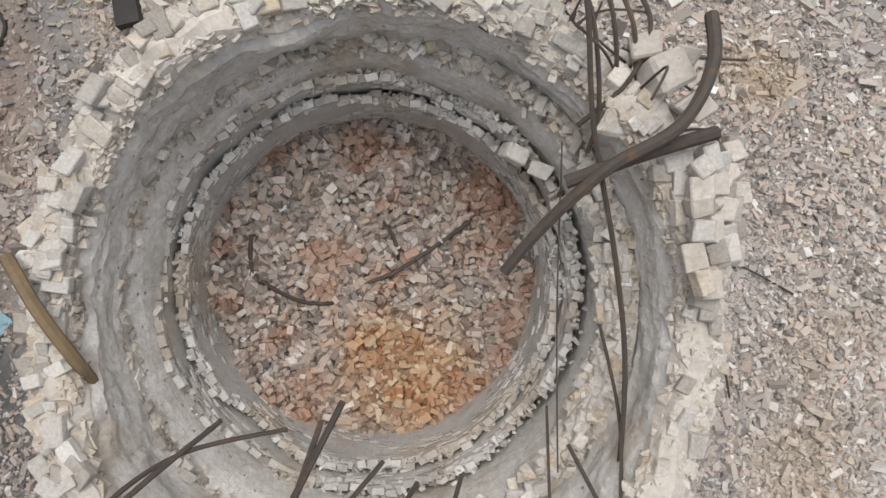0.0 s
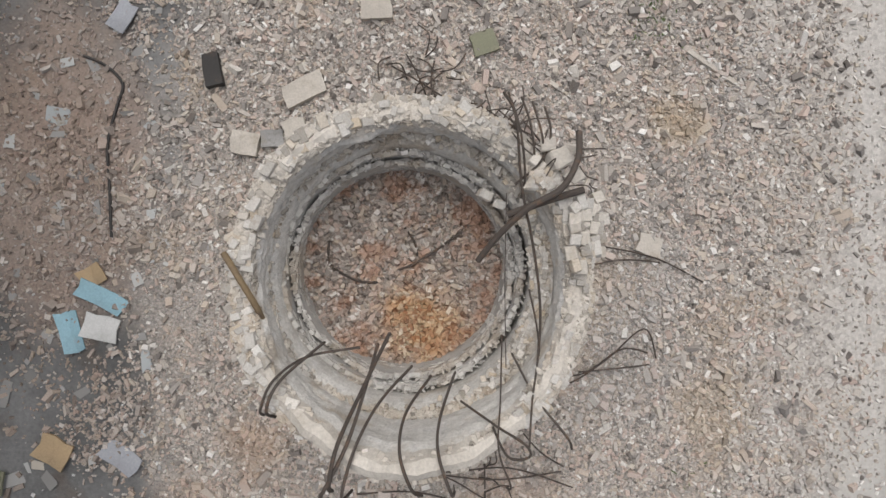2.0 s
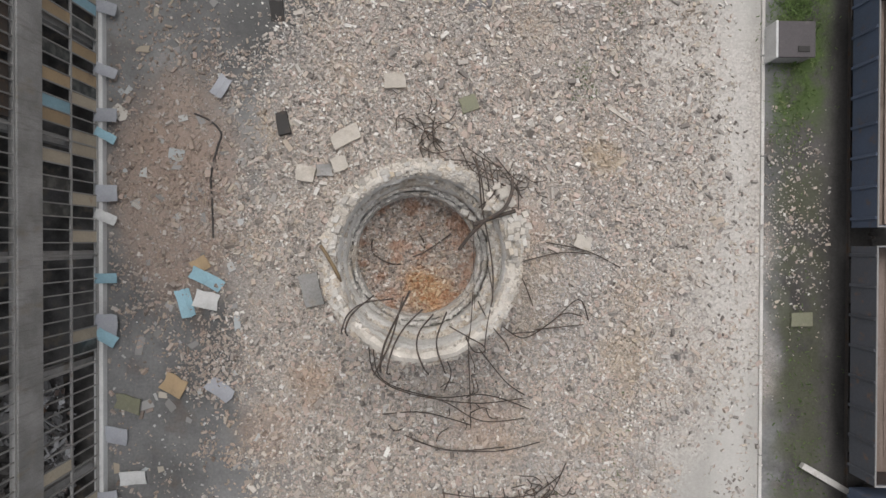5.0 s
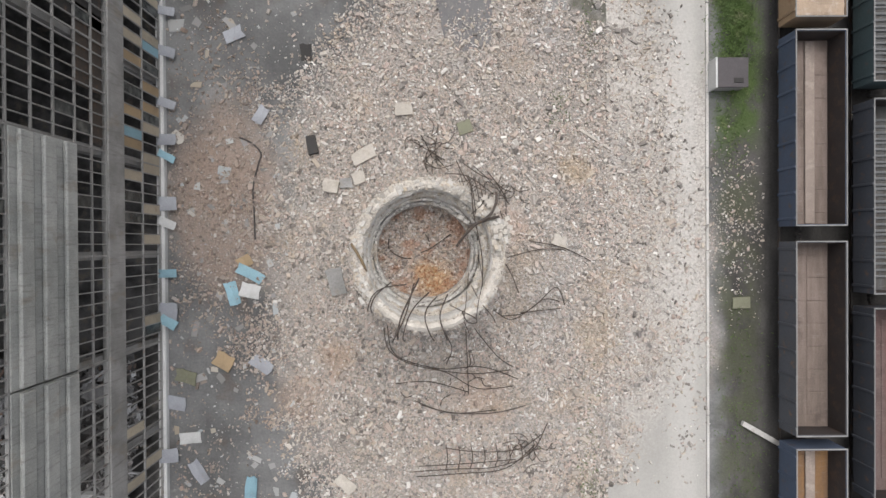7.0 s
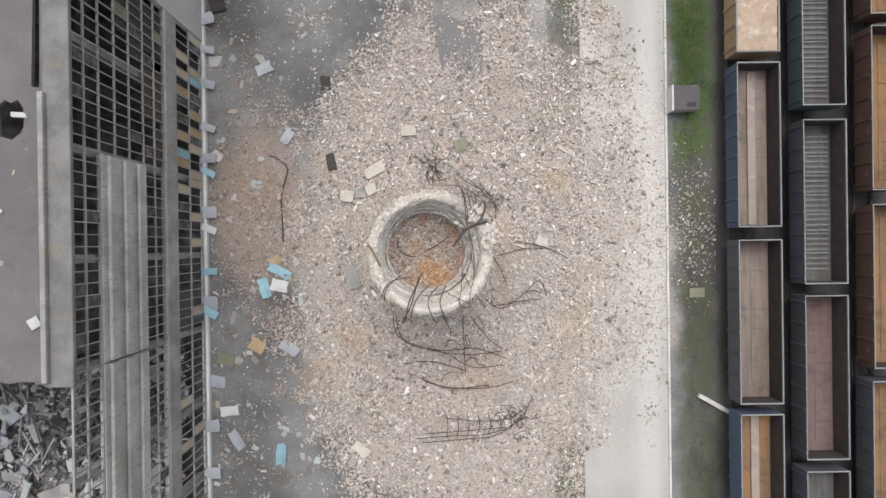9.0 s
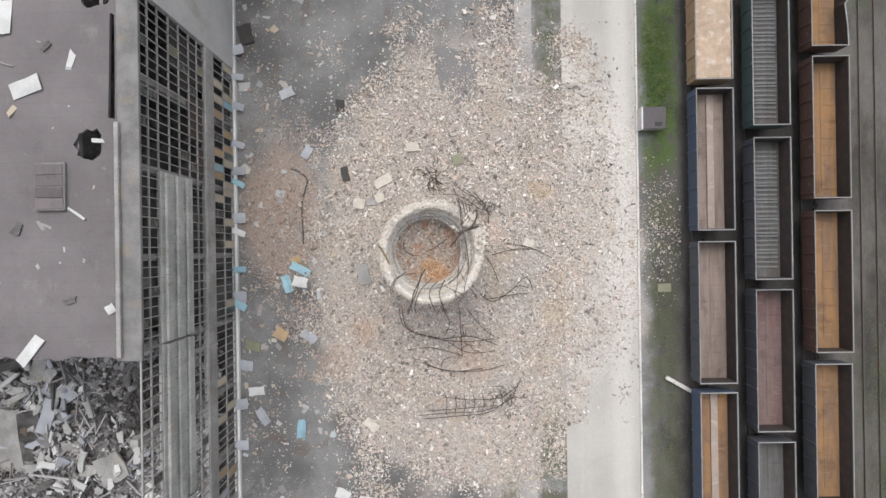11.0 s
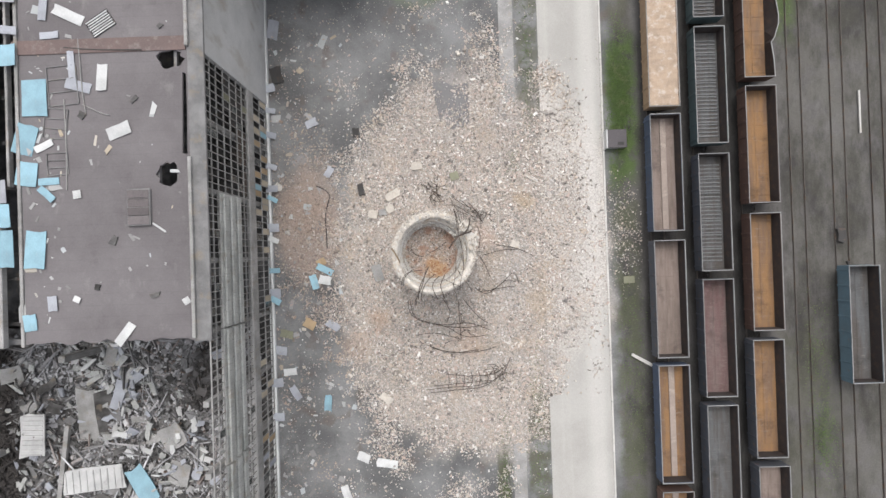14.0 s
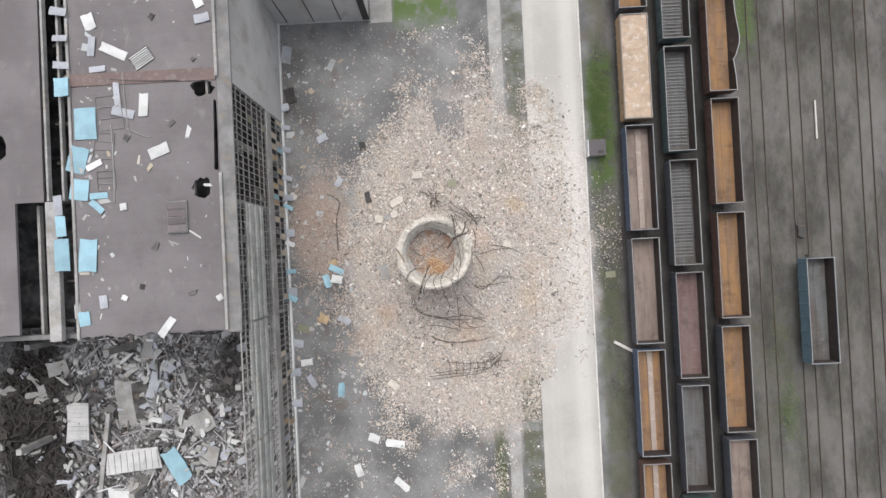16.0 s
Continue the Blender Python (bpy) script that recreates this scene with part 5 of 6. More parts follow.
def wagon(x, y, colour, inside, label, strip=None, slats=False, load=0.0, length=WAGON_L, bulged=False):
    """A four-axle open gondola standing on the rails, x and y at its middle."""
    top = empty("gondola_wagon", x, y, 0, label=label, category="freight wagon", group="freight wagons in the sidings")
    w, l = WAGON_W / 2, length / 2
    col, floor = COLOURS[colour], INSIDES[inside]
    at0 = Matrix.Identity(4)
    shared("side_wall", wmesh("side_wall", lambda: box(-w, -w + 0.09, -l, l, WAGON_BASE, WAGON_TOP - 0.08), col), top, at0)
    if bulged:
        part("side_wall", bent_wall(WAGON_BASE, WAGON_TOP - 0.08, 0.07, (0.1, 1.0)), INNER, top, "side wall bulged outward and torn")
        part("top_rail", bent_wall(WAGON_TOP - 0.08, WAGON_TOP, 0.09, (1.0, 1.0)), TOP_RAIL, top)
    else:
        shared("side_wall", wmesh("side_wall", lambda: box(-w, -w + 0.09, -l, l, WAGON_BASE, WAGON_TOP - 0.08), col), top, pose(0, 0, 0, 0, 0, 180))
    for turn in (0, 180):
        shared("end_wall", wmesh("end_wall", lambda: box(-w + 0.09, w - 0.09, l - 0.09, l, WAGON_BASE, WAGON_TOP - 0.08), col), top, pose(0, 0, 0, 0, 0, turn))
        if not (bulged and turn):
            shared("top_rail", wmesh("top_rail", lambda: box(-w - 0.02, -w + 0.06, -l - 0.03, l + 0.03, WAGON_TOP - 0.08, WAGON_TOP, 0.015), TOP_RAIL), top, pose(0, 0, 0, 0, 0, turn))
        shared("end_rail", wmesh("end_rail", lambda: box(-w + 0.06, w - 0.06, l - 0.06, l + 0.03, WAGON_TOP - 0.08, WAGON_TOP, 0.015), TOP_RAIL), top, pose(0, 0, 0, 0, 0, turn))
        if not (bulged and turn):
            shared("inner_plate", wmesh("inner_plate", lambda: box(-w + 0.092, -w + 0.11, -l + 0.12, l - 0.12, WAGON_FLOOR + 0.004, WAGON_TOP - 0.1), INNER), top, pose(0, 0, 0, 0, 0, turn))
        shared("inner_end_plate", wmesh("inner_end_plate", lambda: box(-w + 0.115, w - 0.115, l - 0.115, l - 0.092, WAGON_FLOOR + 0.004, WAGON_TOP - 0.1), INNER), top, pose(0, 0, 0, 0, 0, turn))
        for k in range(0 if bulged and turn else 8):
            yy = -l + 0.5 + (length - 1.0) * k / 7
            shared("rib", wmesh("rib", lambda: box(-w - 0.08, -w, -0.09, 0.09, WAGON_BASE - 0.05, WAGON_TOP - 0.08, 0.02), col), top, pose(0, 0, 0, 0, 0, turn) @ pose(0, yy, 0))
        shared("coupler", wmesh("coupler", lambda: add_box(box(-0.12, 0.12, l, l + 0.45, 0.95, 1.2, 0.03), -0.2, 0.2, l + 0.25, l + 0.44, 0.9, 1.25, 0.04), DARK_STEEL), top, pose(0, 0, 0, 0, 0, turn))
        bogie = shared("bogie", wmesh("bogie", lambda: add_box(add_box(box(-1.05, -0.85, -1.3, 1.3, 0.55, 0.95, 0.05), 0.85, 1.05, -1.3, 1.3, 0.55, 0.95, 0.05), -0.85, 0.85, -0.25, 0.25, 0.6, 1.1, 0.04), DARK_STEEL), top, pose(0, (l - 2.1) * (1 if turn else -1), 0))
        for yy in (-0.92, 0.92):
            shared("wheelset", wmesh("wheelset", wheelset, RAIL), bogie, pose(0, yy, 0.68))
    shared("wagon_floor", wmesh("wagon_floor", lambda: box(-w + 0.09, w - 0.09, -l + 0.09, l - 0.09, 1.66, WAGON_FLOOR), floor), top, at0)
    shared("underframe", wmesh("underframe", lambda: box(-0.35, 0.35, -l + 0.1, l - 0.1, 0.95, 1.65, 0.03), DARK_STEEL), top, at0)
    for k in range(7):
        yy = -l + 0.95 + (length - 1.9) * (k + 0.5) / 7
        if slats:
            for q in (-0.66, -0.22, 0.22, 0.66):
                shared("floor_rib", wmesh("floor_rib", lambda: box(-w + 0.35, w - 0.35, -0.09, 0.09, WAGON_FLOOR, WAGON_FLOOR + 0.12, 0.03), RIBBED), top, pose(0, yy + q, 0))
        else:
            shared("hatch", wmesh("hatch", lambda: add_box(box(-w + 0.16, -0.12, -0.78, 0.78, WAGON_FLOOR, WAGON_FLOOR + 0.05, 0.02), 0.12, w - 0.16, -0.78, 0.78, WAGON_FLOOR, WAGON_FLOOR + 0.05, 0.02), floor), top, pose(0, yy, 0))
    if strip:
        part("centre_ridge", box(-0.05, 0.62, -l + 0.2, l - 0.2, WAGON_FLOOR + 0.05, WAGON_FLOOR + 0.16, 0.03), strip, top, "pale ridge of dust along the floor")
    if load:
        bm = bmesh.new()
        nx, ny = 13, 53
        g = [[bm.verts.new((-w + 0.1 + (2 * w - 0.2) * i / (nx - 1), -l + 0.1 + (2 * l - 0.2) * j / (ny - 1), WAGON_FLOOR + load + 0.12 * noise.noise((i * 0.5, j * 0.5, x)))) for j in range(ny)] for i in range(nx)]
        for i in range(nx - 1):
            for j in range(ny - 1):
                bm.faces.new((g[i][j], g[i + 1][j], g[i + 1][j + 1], g[i][j + 1]))
        part("load", bm, INSIDES["sand"], top, "pale sandy load")
    return top


def wheelset():
    bm = bmesh.new()
    side = Matrix.Rotation(radians(90), 4, "Y")
    for x in (-0.76, 0.76):
        bmesh.ops.create_cone(bm, cap_ends=True, segments=20, radius1=0.475, radius2=0.475, depth=0.13, matrix=Matrix.Translation((x, 0, 0)) @ side)
        bmesh.ops.create_cone(bm, cap_ends=True, segments=20, radius1=0.51, radius2=0.51, depth=0.03, matrix=Matrix.Translation((x * 0.9, 0, 0)) @ side)
    bmesh.ops.create_cone(bm, cap_ends=True, segments=10, radius1=0.09, radius2=0.09, depth=1.9, matrix=side)
    return bm


A, B2, C2 = 26.05, 31.27, 36.75
wagon(A, 22.1, "tan", "sand", "tan freight wagon filled with pale sand", load=1.75)
wagon(A, 8.2, "blue", "dust", "dark blue open wagon with a dusty brown floor", strip=INSIDES["ridge"])
wagon(A, -5.9, "grey", "dust", "grey open wagon with a dusty floor")
wagon(A, -19.8, "blue", "rust", "dark blue open wagon with a rusty floor", strip=INSIDES["ridge"])
wagon(A, -33.8, "brown", "rust", "brown open wagon with a rusty floor", strip=INSIDES["ridge"])
wagon(A, 36.0, "grey", "rust", "grey open wagon with a rusty floor")
wagon(B2, 31.9, "teal", "steel", "teal open wagon with a ribbed steel floor", slats=True)
wagon(B2, 17.8, "teal", "steel", "teal open wagon with a ribbed steel floor", slats=True)
wagon(B2, 3.6, "grey", "steel", "grey open wagon with a ribbed steel floor", slats=True)
wagon(B2, -10.4, "grey", "mauve", "grey open wagon with an oxide red floor")
wagon(B2, -24.4, "grey", "steel", "grey open wagon with a dark floor and pale rim")
wagon(B2, -38.5, "teal", "steel", "teal open wagon with a ribbed steel floor")
wagon(C2, 25.0, "brown", "rust", "brown open wagon with a bulged torn side", bulged=True)
wagon(C2, 11.0, "brown", "rust", "brown open wagon with a rusty orange floor")
wagon(C2, -3.2, "brown", "rust", "brown open wagon with a rusty orange floor")
wagon(C2 - 0.15, -17.3, "grey", "rust", "grey open wagon with a rusty orange floor")
wagon(C2, -31.3, "grey", "dust", "grey open wagon with a dusty floor")
wagon(C2, 39.2, "brown", "rust", "brown open wagon with a rusty orange floor")
wagon(47.45, -9.4, "skyblue", "steel", "sky blue open wagon standing alone on its track")

for i, x in enumerate((A, B2, C2, 42.6, 47.5, 52.0, 56.5, 61.0, 66.0)):
    track = empty("railway_track", x, 0, 0, label="rusty railway track sunk in dark cinders", category="railway track", kind="structure")
    for s in (-0.76, 0.76):
        part("rail", add_box(box(s - 0.035, s + 0.035, -250, 250, 0.02, 0.2, 0.01), s - 0.075, s + 0.075, -250, 250, 0.0, 0.03), RAIL, track)

# ---- small buildings and things by the road ----
hut = empty("switch_hut", 21.3, 12.55, 0, label="small grey concrete hut with a dark opening", category="hut")
part("wall", box(-1.05, 1.05, -0.95, 1.0, 0, 1.15, 0.03), CONCRETE, hut)
part("roof", box(-1.1, 1.15, -1.0, 1.1, 1.15, 1.3, 0.03), mat_paint("hut_felt", (0.105, 0.095, 0.098), (0.15, 0.135, 0.13), 0.55, 0.9), hut, "dark felted roof")
part("hatch", box(0.1, 0.8, -0.7, -0.35, 1.3, 1.36, 0.02), DARK_STEEL, hut, "black hatch")
part("side_board", box(-1.2, -1.06, -1.05, 1.1, 0, 1.38, 0.02), WHITE_SHEET, hut, "pale board")
slab("timber_beam", 24.0, -13.4, 0.15, 3.6, 0.35, 0.3, -30, PALE_CONCRETE, "pale concrete post lying in the grass", "post", seed=5, ragged=0.05)
slab("concrete_cover", 22.5, -3.8, 0.05, 1.3, 0.8, 0.12, 2, OLIVE_BOARD, "greenish concrete cover in the grass", "cover", seed=6, ragged=0.05)
slab("white_pole", 50.0, 15.0, 0.2, 0.18, 5.0, 0.15, 0, PALE_CONCRETE, "white post lying between tracks", "post", seed=7, ragged=0.02)
slab("dark_scrap", 47.2, 0.6, 0.2, 0.9, 1.5, 0.4, 4, DARK_STEEL, "dark scrap beside the lone wagon", "scrap", seed=8, ragged=0.2)

# ---- debris in the yard ----
GROUND_THINGS = [
    ("concrete_slab", -4.86, 7.04, 1.7, 0.85, 0.35, 28, MORTAR, "broken pale concrete slab on rubble", "slab"),
    ("concrete_slab", -1.95, 10.3, 1.25, 0.85, 0.4, 4, MORTAR, "pale concrete block on rubble", "slab"),
    ("steel_box", -8.55, 7.8, 0.7, 1.35, 0.3, 12, DARK_STEEL, "dark rusted steel box on rubble", "scrap"),
    ("concrete_slab", -7.2, 4.84, 1.1, 0.9, 0.4, -10, MORTAR, "lump of pale concrete on rubble", "slab"),
    ("concrete_slab", -6.2, 5.0, 0.9, 0.7, 0.35, 5, CONCRETE, "grey concrete block on rubble", "slab"),
    ("concrete_slab", -5.2, 5.4, 0.9, 0.8, 0.35, 15, MORTAR, "pale concrete block on rubble", "slab"),
    ("blue_sheet", -13.1, -1.5, 2.0, 0.75, 0.05, -28, BLUE_SHEET, "bent pale blue sheet on the ground", "sheet"),
    ("blue_sheet", -14.4, -2.9, 0.85, 1.7, 0.05, 16, BLUE_SHEET, "bent pale blue sheet on the ground", "sheet"),
    ("white_sheet", -13.1, -2.7, 1.4, 1.0, 0.08, -12, WHITE_SHEET, "crumpled white sheet on the ground", "sheet"),
    ("tan_board", -13.5, -0.6, 1.0, 0.8, 0.06, 30, TAN_BOARD, "tan board on the ground", "board"),
    ("orange_board", -15.1, -7.8, 1.35, 1.1, 0.1, -30, TAN_BOARD, "ochre broken board on the ground", "board"),
    ("lilac_sheet", -12.4, -8.05, 1.7, 0.95, 0.06, -32, LILAC_SHEET, "pale lilac sheet on the ground", "sheet"),
    ("grey_sheet", -12.3, 10.0, 0.8, 1.3, 0.06, -30, LILAC_SHEET, "pale grey scrap on rubble", "sheet"),
    ("grey_sheet", -14.2, 15.8, 1.4, 0.9, 0.06, 25, LILAC_SHEET, "pale grey sheet on the ground", "sheet"),
    ("grey_sheet", -17.5, -13.35, 1.5, 0.8, 0.06, 3, WHITE_SHEET, "pale sheet on the asphalt", "sheet"),
    ("grey_sheet", -17.8, -8.9, 1.6, 0.9, 0.08, -12, OLIVE_BOARD, "olive broken board on the asphalt", "board"),
    ("grey_sheet", -17.0, -15.8, 0.8, 1.8, 0.06, 30, LILAC_SHEET, "pale grey sheet on the asphalt", "sheet"),
    ("grey_sheet", -18.6, -10.8, 1.5, 1.0, 0.06, -8, LILAC_SHEET, "pale grey sheet on the asphalt", "sheet"),
    ("white_sheet", -6.4, -16.8, 1.5, 0.9, 0.08, -40, MORTAR, "pale broken panel on rubble", "panel"),
    ("blue_sheet", -13.2, -17.1, 0.8, 1.9, 0.06, -6, BLUE_SHEET, "pale blue sheet on the asphalt", "sheet"),
    ("white_sheet", -6.5, -24.4, 2.4, 1.0, 0.08, -10, WHITE_SHEET, "white sheet on the asphalt", "sheet"),
    ("white_sheet", -9.2, -23.6, 1.6, 1.0, 0.08, -20, WHITE_SHEET, "white scrap on the asphalt", "sheet"),
    ("white_sheet", -5.9, -29.7, 2.2, 0.9, 0.08, -42, WHITE_SHEET, "white sheet on the asphalt", "sheet"),
    ("white_sheet", -11.4, -27.6, 0.9, 1.6, 0.08, 20, WHITE_SHEET, "white scrap on the asphalt", "sheet"),
    ("grey_sheet", -18.4, 27.0, 1.3, 2.2, 0.08, -10, LILAC_SHEET, "pale grey sheet by the wall", "sheet"),
    ("steel_plate", -18.2, 21.6, 1.4, 2.0, 0.1, 15, DARK_STEEL, "dark steel plate by the wall", "scrap"),
    ("steel_plate", -9.0, 14.5, 0.8, 1.2, 0.2, 4, DARK_STEEL, "dark scrap on rubble", "scrap"),
    ("concrete_slab", 2.4, 9.0, 1.0, 0.9, 0.25, 20, OLIVE_BOARD, "greenish concrete lump on rubble", "slab"),
    ("concrete_slab", -6.9, -2.0, 1.1, 1.9, 0.3, 12, CONCRETE, "grey concrete block beside the stack", "slab"),
    ("concrete_slab", 9.2, 0.8, 1.0, 0.8, 0.3, -15, MORTAR, "pale concrete block on rubble", "slab"),
    ("timber_post", 11.9, 8.1, 2.4, 0.2, 0.15, -32, MORTAR, "pale timber post on rubble", "post"),
]
for i, (name, x, y, sx, sy, sz, rz, mat, label, cat) in enumerate(GROUND_THINGS):
    flat = sz < 0.15
    slab(name, x, y, ground_height(x, y) + (0.06 if flat else -0.03), sx, sy, sz, rz, mat, label, cat, (pick.gauss(0, 4), pick.gauss(0, 4)), 100 + i, 0.12, 0.1 if flat else 0.0)
# ribbon of sheets that hang out over the plinth
for i, (y, mat, w) in enumerate(((17.4, LILAC_SHEET, 0.6), (14.5, LILAC_SHEET, 0.7), (10.8, LILAC_SHEET, 0.6), (8.2, LILAC_SHEET, 0.8), (7.0, BLUE_SHEET, 0.5), (3.6, LILAC_SHEET, 1.0), (2.2, WHITE_SHEET, 0.6), (-1.4, BLUE_SHEET, 0.6), (-4.2, LILAC_SHEET, 1.4), (-4.9, BLUE_SHEET, 0.7), (-14.5, LILAC_SHEET, 1.0), (-18.5, LILAC_SHEET, 0.9), (20.0, LILAC_SHEET, 0.9))):
    slab("cladding_sheet", WALL_X + 0.4, y, 0.47, 1.25, w, 0.05, pick.gauss(-8, 14), mat, "torn cladding sheet hanging over the plinth", "sheet", (0, 6), 200 + i, 0.08)

scrap = Nodes("scrap")
SCRAP = scrap.done(scrap.ramp(scrap.island, *SCRAP_TONES), 0.85, scrap.noise(9.0), 0.01)
n = 190
x, y = rng.uniform(-19, -9.5, n), rng.uniform(-34, 27, n)
size = np.clip(rng.lognormal(-1.1, 0.5, (n, 1)), 0.12, 0.9) * np.stack([rng.uniform(0.8, 1.6, n), rng.uniform(0.4, 1.0, n), np.full(n, 0.05)], 1)
z = np.array([ground_height(px, py) if py > -31 else 0 for px, py in zip(x, y)]) + 0.04
tagged(new("scattered_scrap", scatter_mesh("scattered_scrap", np.column_stack([x, y, z]), size, np.stack([rng.normal(0, 0.1, n), rng.normal(0, 0.1, n), rng.uniform(0, 6.28, n)], 1), SCRAP, rng)), "small grey and white scraps scattered over the asphalt", "scrap", kind="stuff")
n = 5200
x, y = rng.uniform(-19.0, 8.0, n), rng.uniform(-40, 31, n)
keep = (np.array([noise.noise((px * 0.15, py * 0.15, 7.0)) for px, py in zip(x, y)]) > rng.normal(0.05, 0.25, n)) & ((x < -8) | (np.abs(y + 1) > 17))
x, y = x[keep], y[keep]
n = len(x)
size = np.clip(rng.lognormal(-2.85, 0.5, (n, 1)), 0.02, 0.25) * np.stack([rng.uniform(0.8, 1.8, n), rng.uniform(0.5, 1.0, n), rng.uniform(0.2, 0.5, n)], 1)
z = np.array([ground_height(px, py) if -31 < py < 29 else 0 for px, py in zip(x, y)]) + 0.03
tagged(new("paper_and_chips", scatter_mesh("paper_and_chips", np.column_stack([x, y, z]), size, np.stack([rng.normal(0, 0.2, n), rng.normal(0, 0.2, n), rng.uniform(0, 6.28, n)], 1), CHIPS, rng, 0.18)), "pale chips and scraps strewn over the grey asphalt", "scrap", kind="stuff")
slab("asphalt_patch", 2.4, 17.5, ground_height(2.4, 17.5) + 0.02, 3.6, 5.2, 0.04, 6, mat_paint("fresh_asphalt", (0.17, 0.165, 0.165), (0.21, 0.2, 0.19), 0.5, 0.95), "smooth grey asphalt patch bare of rubble", "asphalt patch", seed=31, ragged=0.3)
# rebar lying round the stack
YARD_BARS = [
    ((4.5, -4.23, 0.5), (5.72, -4.85, 0.7), (7.35, -3.84, 0.8), (8.87, -2.54, 0.9), (9.6, -3.85, 0.4)), ((5.0, -4.6, 0.5), (6.6, -4.4, 0.6), (8.0, -3.4, 0.7), (9.2, -3.6, 0.5)), ((6.4, -4.4, 0.4), (8.0, -4.2, 0.6), (9.3, -4.1, 0.4)),
    ((5.13, -0.56, 0.5), (5.7, -1.6, 0.7), (6.26, -3.01, 0.4)), ((5.4, -0.4, 0.5), (8.0, 0.2, 0.5), (10.4, 0.0, 0.3)), ((7.0, 0.8, 0.4), (9.4, 0.3, 0.5), (11.5, -0.7, 0.3)),
    ((-3.45, -5.4, 0.6), (-3.06, -7.03, 0.6), (-1.23, -8.06, 0.7), (2.64, -8.7, 0.7), (5.7, -8.52, 0.4)), ((-3.2, -5.2, 0.7), (-2.6, -7.3, 0.8), (0.5, -8.3, 0.8), (3.5, -8.2, 0.8), (6.2, -9.2, 0.4)),
    ((-2.67, -9.48, 0.4), (-0.22, -9.3, 0.6), (2.63, -10.13, 0.4)), ((-1.5, -7.9, 0.6), (1.0, -8.6, 0.7), (3.2, -9.8, 0.6), (5.8, -9.7, 0.4)), ((2.4, -5.5, 0.8), (2.5, -7.5, 0.8), (2.6, -10.3, 0.4)), ((0.6, -5.2, 1.0), (1.4, -6.8, 0.8), (1.0, -8.0, 0.5)), ((3.0, -5.4, 0.9), (4.6, -7.4, 0.7), (5.8, -8.3, 0.4)),
    ((-1.25, -10.72, 0.5), (0.99, -11.47, 0.7), (4.25, -11.58, 0.7), (6.71, -11.1, 0.4)), ((-0.9, -11.0, 0.4), (1.5, -11.6, 0.6), (4.6, -11.4, 0.5)),
    ((-1.69, -15.95, 0.4), (1.37, -15.64, 0.7), (4.64, -15.47, 0.7), (7.1, -14.46, 0.7), (8.33, -12.42, 0.4)), ((-1.2, -16.3, 0.4), (1.8, -16.0, 0.6), (5.2, -15.6, 0.7), (7.4, -14.0, 0.5)), ((0.9, -14.1, 0.6), (3.5, -14.4, 0.7), (6.2, -14.2, 0.7), (8.0, -13.2, 0.4)), ((-1.0, -15.5, 0.5), (2.6, -15.2, 0.8), (6.0, -15.0, 0.6)),
    *[((0.95 + 0.9 * k, -13.9 - 0.1 * (k % 2), 0.5), (0.96 + 0.9 * k + 0.1, -14.8, 0.8), (0.9 + 0.9 * k, -15.9 + 0.1 * k, 0.4)) for k in range(8)],
    ((-0.72, 8.42, 0.6), (-0.3, 7.6, 0.9), (0.08, 6.79, 0.5)), ((0.7, 7.7, 0.5), (0.2, 7.2, 0.8), (-0.6, 6.5, 0.5)), ((-1.3, 8.0, 0.4), (-0.2, 7.3, 0.7), (1.0, 6.6, 0.5)), ((0.4, 8.2, 0.5), (0.3, 7.0, 0.8), (0.9, 6.2, 0.5)), ((-0.5, 6.4, 0.5), (0.5, 6.0, 0.7), (1.6, 6.3, 0.5)),
    ((2.31, 6.37, 0.5), (3.4, 5.5, 1.2), (4.34, 5.14, 0.8)), ((4.2, 5.6, 0.5), (5.2, 4.0, 0.9), (5.35, 2.69, 0.5)), ((5.76, 4.32, 0.5), (5.0, 4.6, 0.9), (4.0, 5.8, 0.5)), ((3.0, 6.2, 0.6), (4.4, 4.8, 1.1), (5.6, 3.4, 0.5)), ((1.0, 5.6, 0.8), (2.6, 5.4, 1.0), (4.4, 4.2, 0.6)), ((1.8, 6.6, 0.4), (2.6, 5.0, 1.0), (3.9, 4.4, 0.6)), ((4.9, 3.0, 0.6), (5.2, 1.8, 0.8), (5.0, 0.5, 0.4)),
]
for pts in YARD_BARS:
    pts = [(x, y, z - 0.25 + ground_height(x, y)) for x, y, z in pts]
    tagged(part("rebar", tube(pts, 0.035, 5), RUST), "bent rusty reinforcing bar lying on rubble", "rebar", group="bars torn from the chimney")
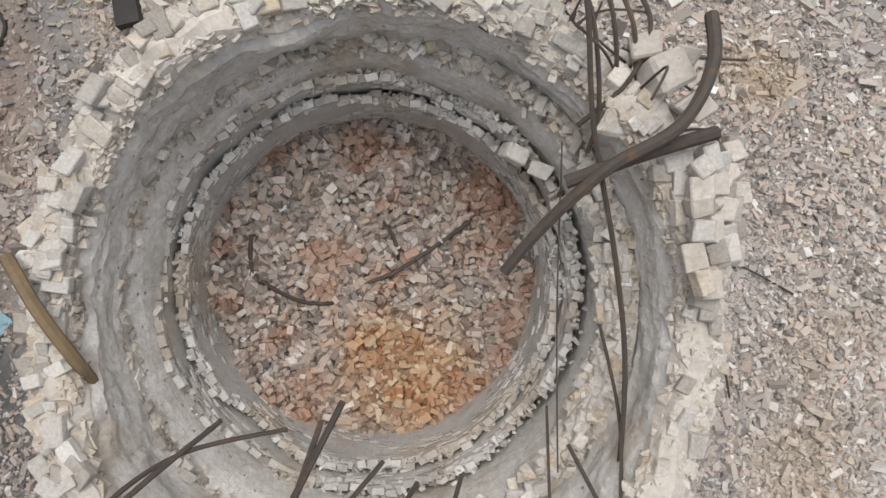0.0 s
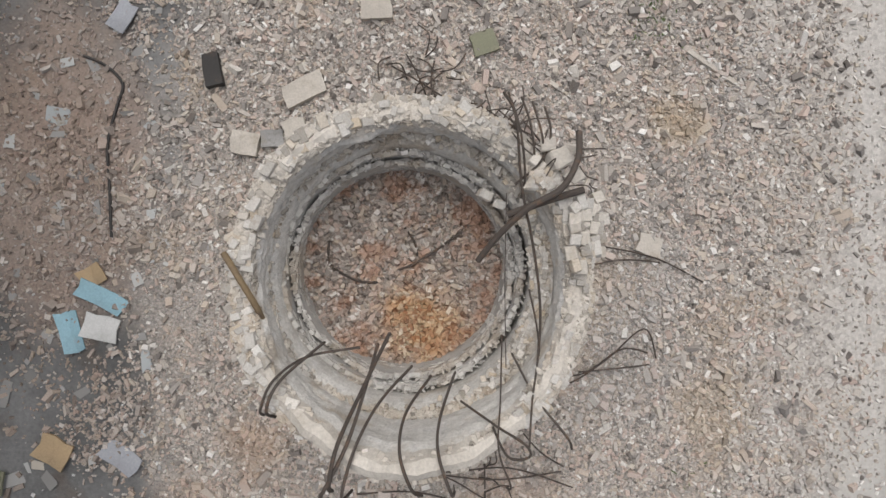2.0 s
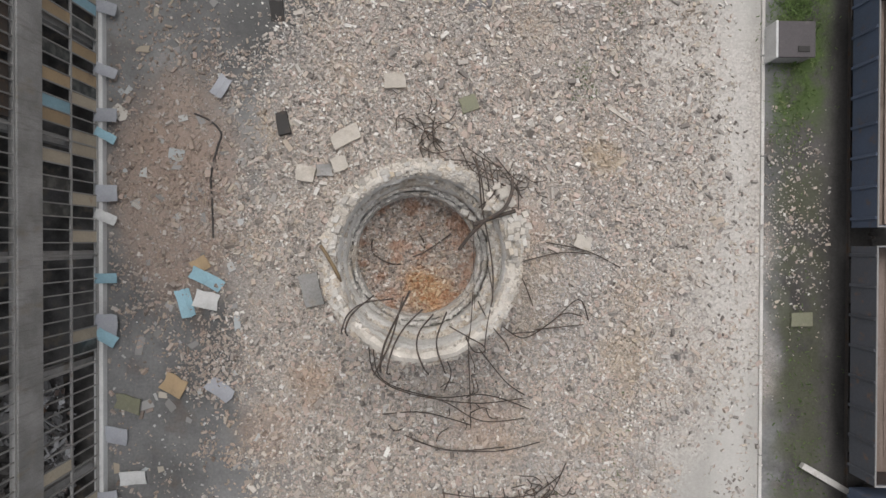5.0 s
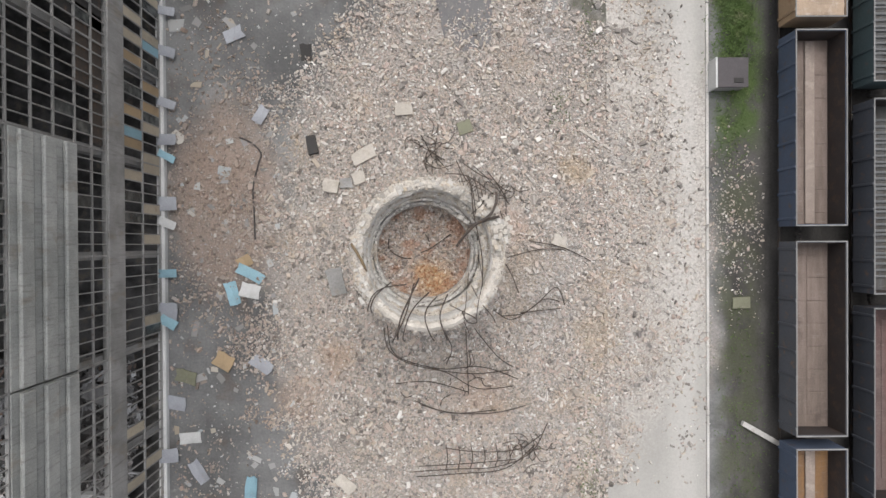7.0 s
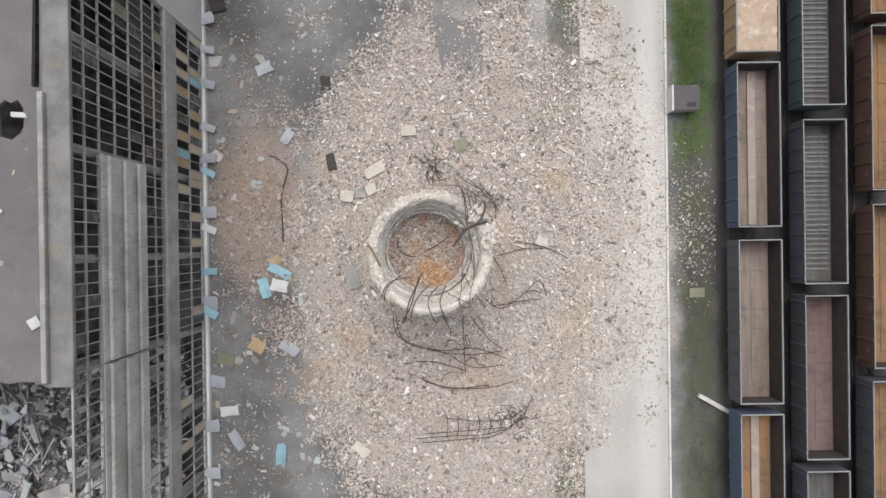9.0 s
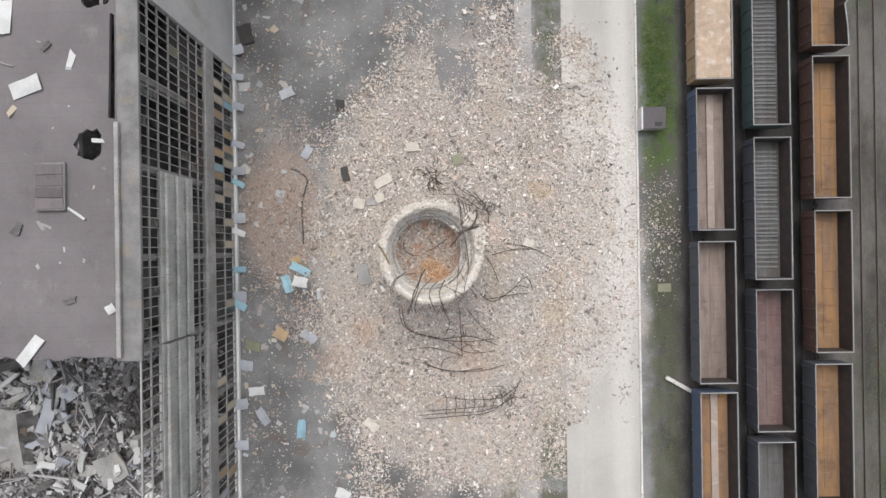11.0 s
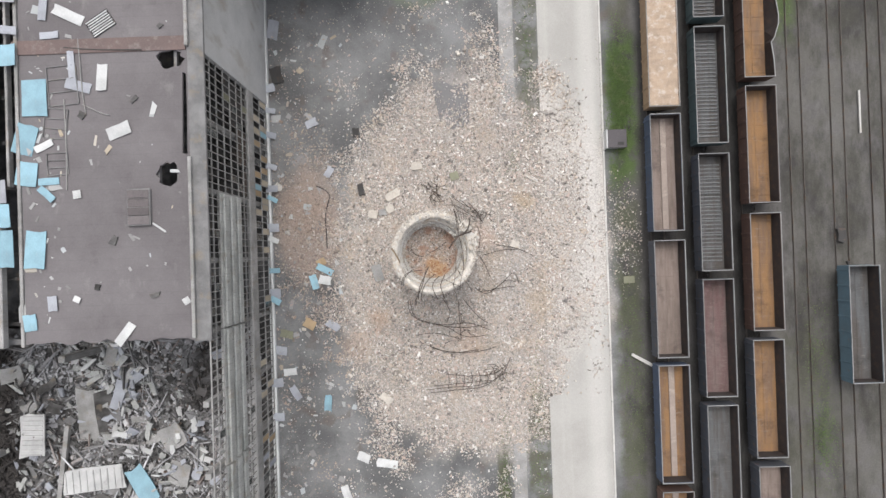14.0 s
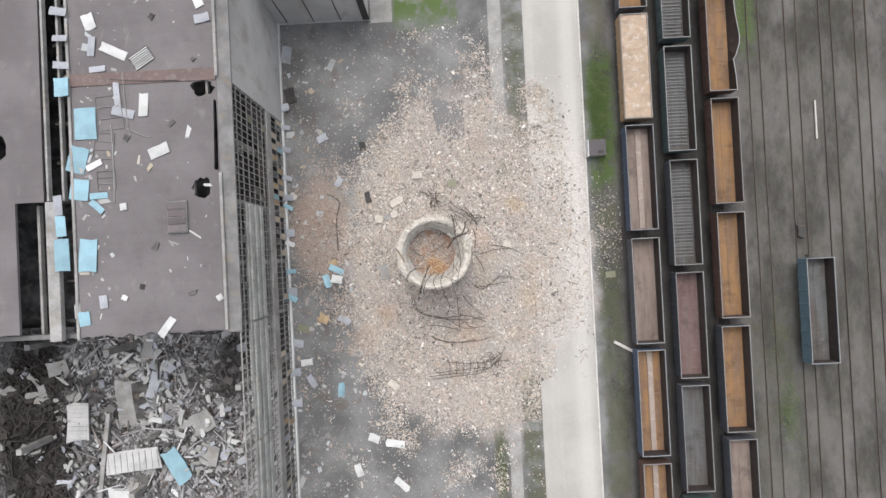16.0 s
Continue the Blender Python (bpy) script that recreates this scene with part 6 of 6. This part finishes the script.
# bars sprouting over the north-east of the rim
for i in range(38):
    a = radians(pick.gauss(54, 13))
    r0, z0 = pick.uniform(3.75, 4.15), pick.uniform(9.6, 11.2)
    p = Vector((r0 * math.cos(a), r0 * math.sin(a), z0))
    q = p + Vector((pick.gauss(0.25, 0.3), pick.gauss(0.2, 0.3), pick.uniform(-0.2, 0.6)))
    s = q + Vector((pick.gauss(0.1, 0.45), pick.gauss(0, 0.45), pick.uniform(-0.5, 0.2)))
    part("reinforcing_bar", tube((p, q, s), 0.017, 5), RUST, chimney)
for cx0, cy0, k, spread_r in ((-0.2, 7.4, 16, 0.7), (6.6, -14.4, 18, 1.0), (2.0, -9.0, 10, 1.6), (4.6, 4.6, 12, 0.8)):
    for i in range(k):
        x0, y0 = pick.gauss(cx0, spread_r), pick.gauss(cy0, spread_r * 0.6)
        a, ln = pick.uniform(0, 6.28), pick.uniform(0.6, 1.6)
        g0 = ground_height(x0, y0)
        pts = ((x0, y0, g0 + 0.02), (x0 + ln * 0.5 * math.cos(a), y0 + ln * 0.5 * math.sin(a), g0 + pick.uniform(0.2, 0.6)), (x0 + ln * math.cos(a + 0.5), y0 + ln * math.sin(a + 0.5), g0 + 0.03))
        tagged(part("rebar", tube(pts, 0.03, 5), RUST), "bent rusty reinforcing bar lying on rubble", "rebar", group="bars torn from the chimney")
# dark line of torn cable along the old kerb
tagged(part("cable", tube([(x, y, ground_height(x, y) + 0.08) for x, y in ((-12.78, 1.0), (-12.82, 3.0), (-12.87, 4.84), (-12.5, 6.4), (-12.33, 7.27), (-13.0, 8.0), (-13.9, 8.4))], 0.06), DARK_STEEL), "dark torn cable on the ground", "cable")

# ---- rubble over the yard ----
n = 330000
x, y = rng.uniform(-19.0, 24.2, n), rng.uniform(-32, 30, n)
d = np.hypot((x - 4.0), (y + 1.5) / 1.4)
patchy = np.array([noise.noise((px * 0.22, py * 0.22, 1.0)) + 0.5 * noise.noise((px * 0.8, py * 0.8, 2.0)) for px, py in zip(x, y)])
dens = np.clip((19.5 - d) / 8.0 + 1.0 * patchy, 0.02 + 0.07 * np.clip(patchy + 0.1, 0, 1), 1.0)
dens = np.maximum(dens, (0.55 + 0.5 * patchy) * np.exp(-((x + 15.0) / 4.0) ** 2 - ((y - 4.0) / 8.0) ** 2))
dens = np.where(x > 12.7, np.clip(dens * np.clip((24.0 - x) / 10 - 0.25, 0.0, 0.9), 0, 1) * (np.abs(y - 3) < 20), dens)
dens = np.where(x > 20.2, np.clip(0.30 * np.exp(-((y - 2.0) / 4.5) ** 2) * (1 + patchy) * np.clip((25.5 - x) / 3.5, 0.2, 1), 0, 1), dens)
hold = (rng.uniform(0, 1, n) < dens) & (np.hypot(x, y) > 4.45)
x, y = x[hold], y[hold]
n = len(x)
size = np.clip(rng.lognormal(-2.72, 0.48, (n, 1)) * np.where(x > 20, 0.7, 1.0)[:, None], 0.025, 0.3) * np.stack([rng.uniform(1.0, 2.3, n), rng.uniform(0.6, 1.1, n), rng.uniform(0.5, 1.1, n)], 1)
z = np.array([ground_height(px, py) if px < 12.7 else 0.05 if px < 20 else 0.01 for px, py in zip(x, y)]) + size[:, 2] * 0.3
half = (np.hypot(x, y) < 9)
for name, sel in (("brick_rubble", half), ("brick_rubble", ~half)):
    k = int(sel.sum())
    tagged(new(name, scatter_mesh(name, np.column_stack([x, y, z])[sel], size[sel], np.stack([rng.normal(0, 0.4, k), rng.normal(0, 0.4, k), rng.uniform(0, 6.28, k)], 1), RUBBLE, rng, 0.15)),
           "pale broken brick rubble spread over the yard", "rubble", kind="stuff")

# ---- weeds ----
def weeds(name, spots, label, seed):
    g = np.random.default_rng(seed)
    c, s, t = [], [], []
    for x, y, rx, ry, k, h in spots:
        c.append(np.stack([g.normal(x, rx, k), g.normal(y, ry, k), g.uniform(0.02, h, k)], 1))
        s.append(np.stack([g.uniform(0.06, 0.22, k), g.uniform(0.02, 0.06, k), np.full(k, 0.01)], 1))
        t.append(np.stack([g.normal(0, 0.7, k), g.normal(0, 0.7, k), g.uniform(0, 6.28, k)], 1))
    tagged(new(name, scatter_mesh(name, np.concatenate(c), np.concatenate(s), np.concatenate(t), LEAF, g)), label, "plants", kind="stuff")


weeds("weeds", [(22.0, 18.0, 0.8, 3.5, 7000, 0.4), (21.8, 9.0, 0.7, 2.0, 500, 0.3), (22.6, -14.0, 0.9, 6.0, 700, 0.3), (44.4, -22.7, 0.7, 2.2, 1300, 0.9), (44.0, -14.0, 0.9, 4.0, 600, 0.3), (7.3, -28.0, 0.4, 4.0, 600, 0.3),
               (11.3, -24.0, 0.5, 8.0, 600, 0.3), (11.4, 24.0, 0.5, 6.0, 600, 0.3), (9.3, 10.0, 0.6, 1.0, 150, 0.3), (41.5, 31.0, 0.6, 2.5, 500, 0.3)], "green and dry weeds along the tracks and road", 21)
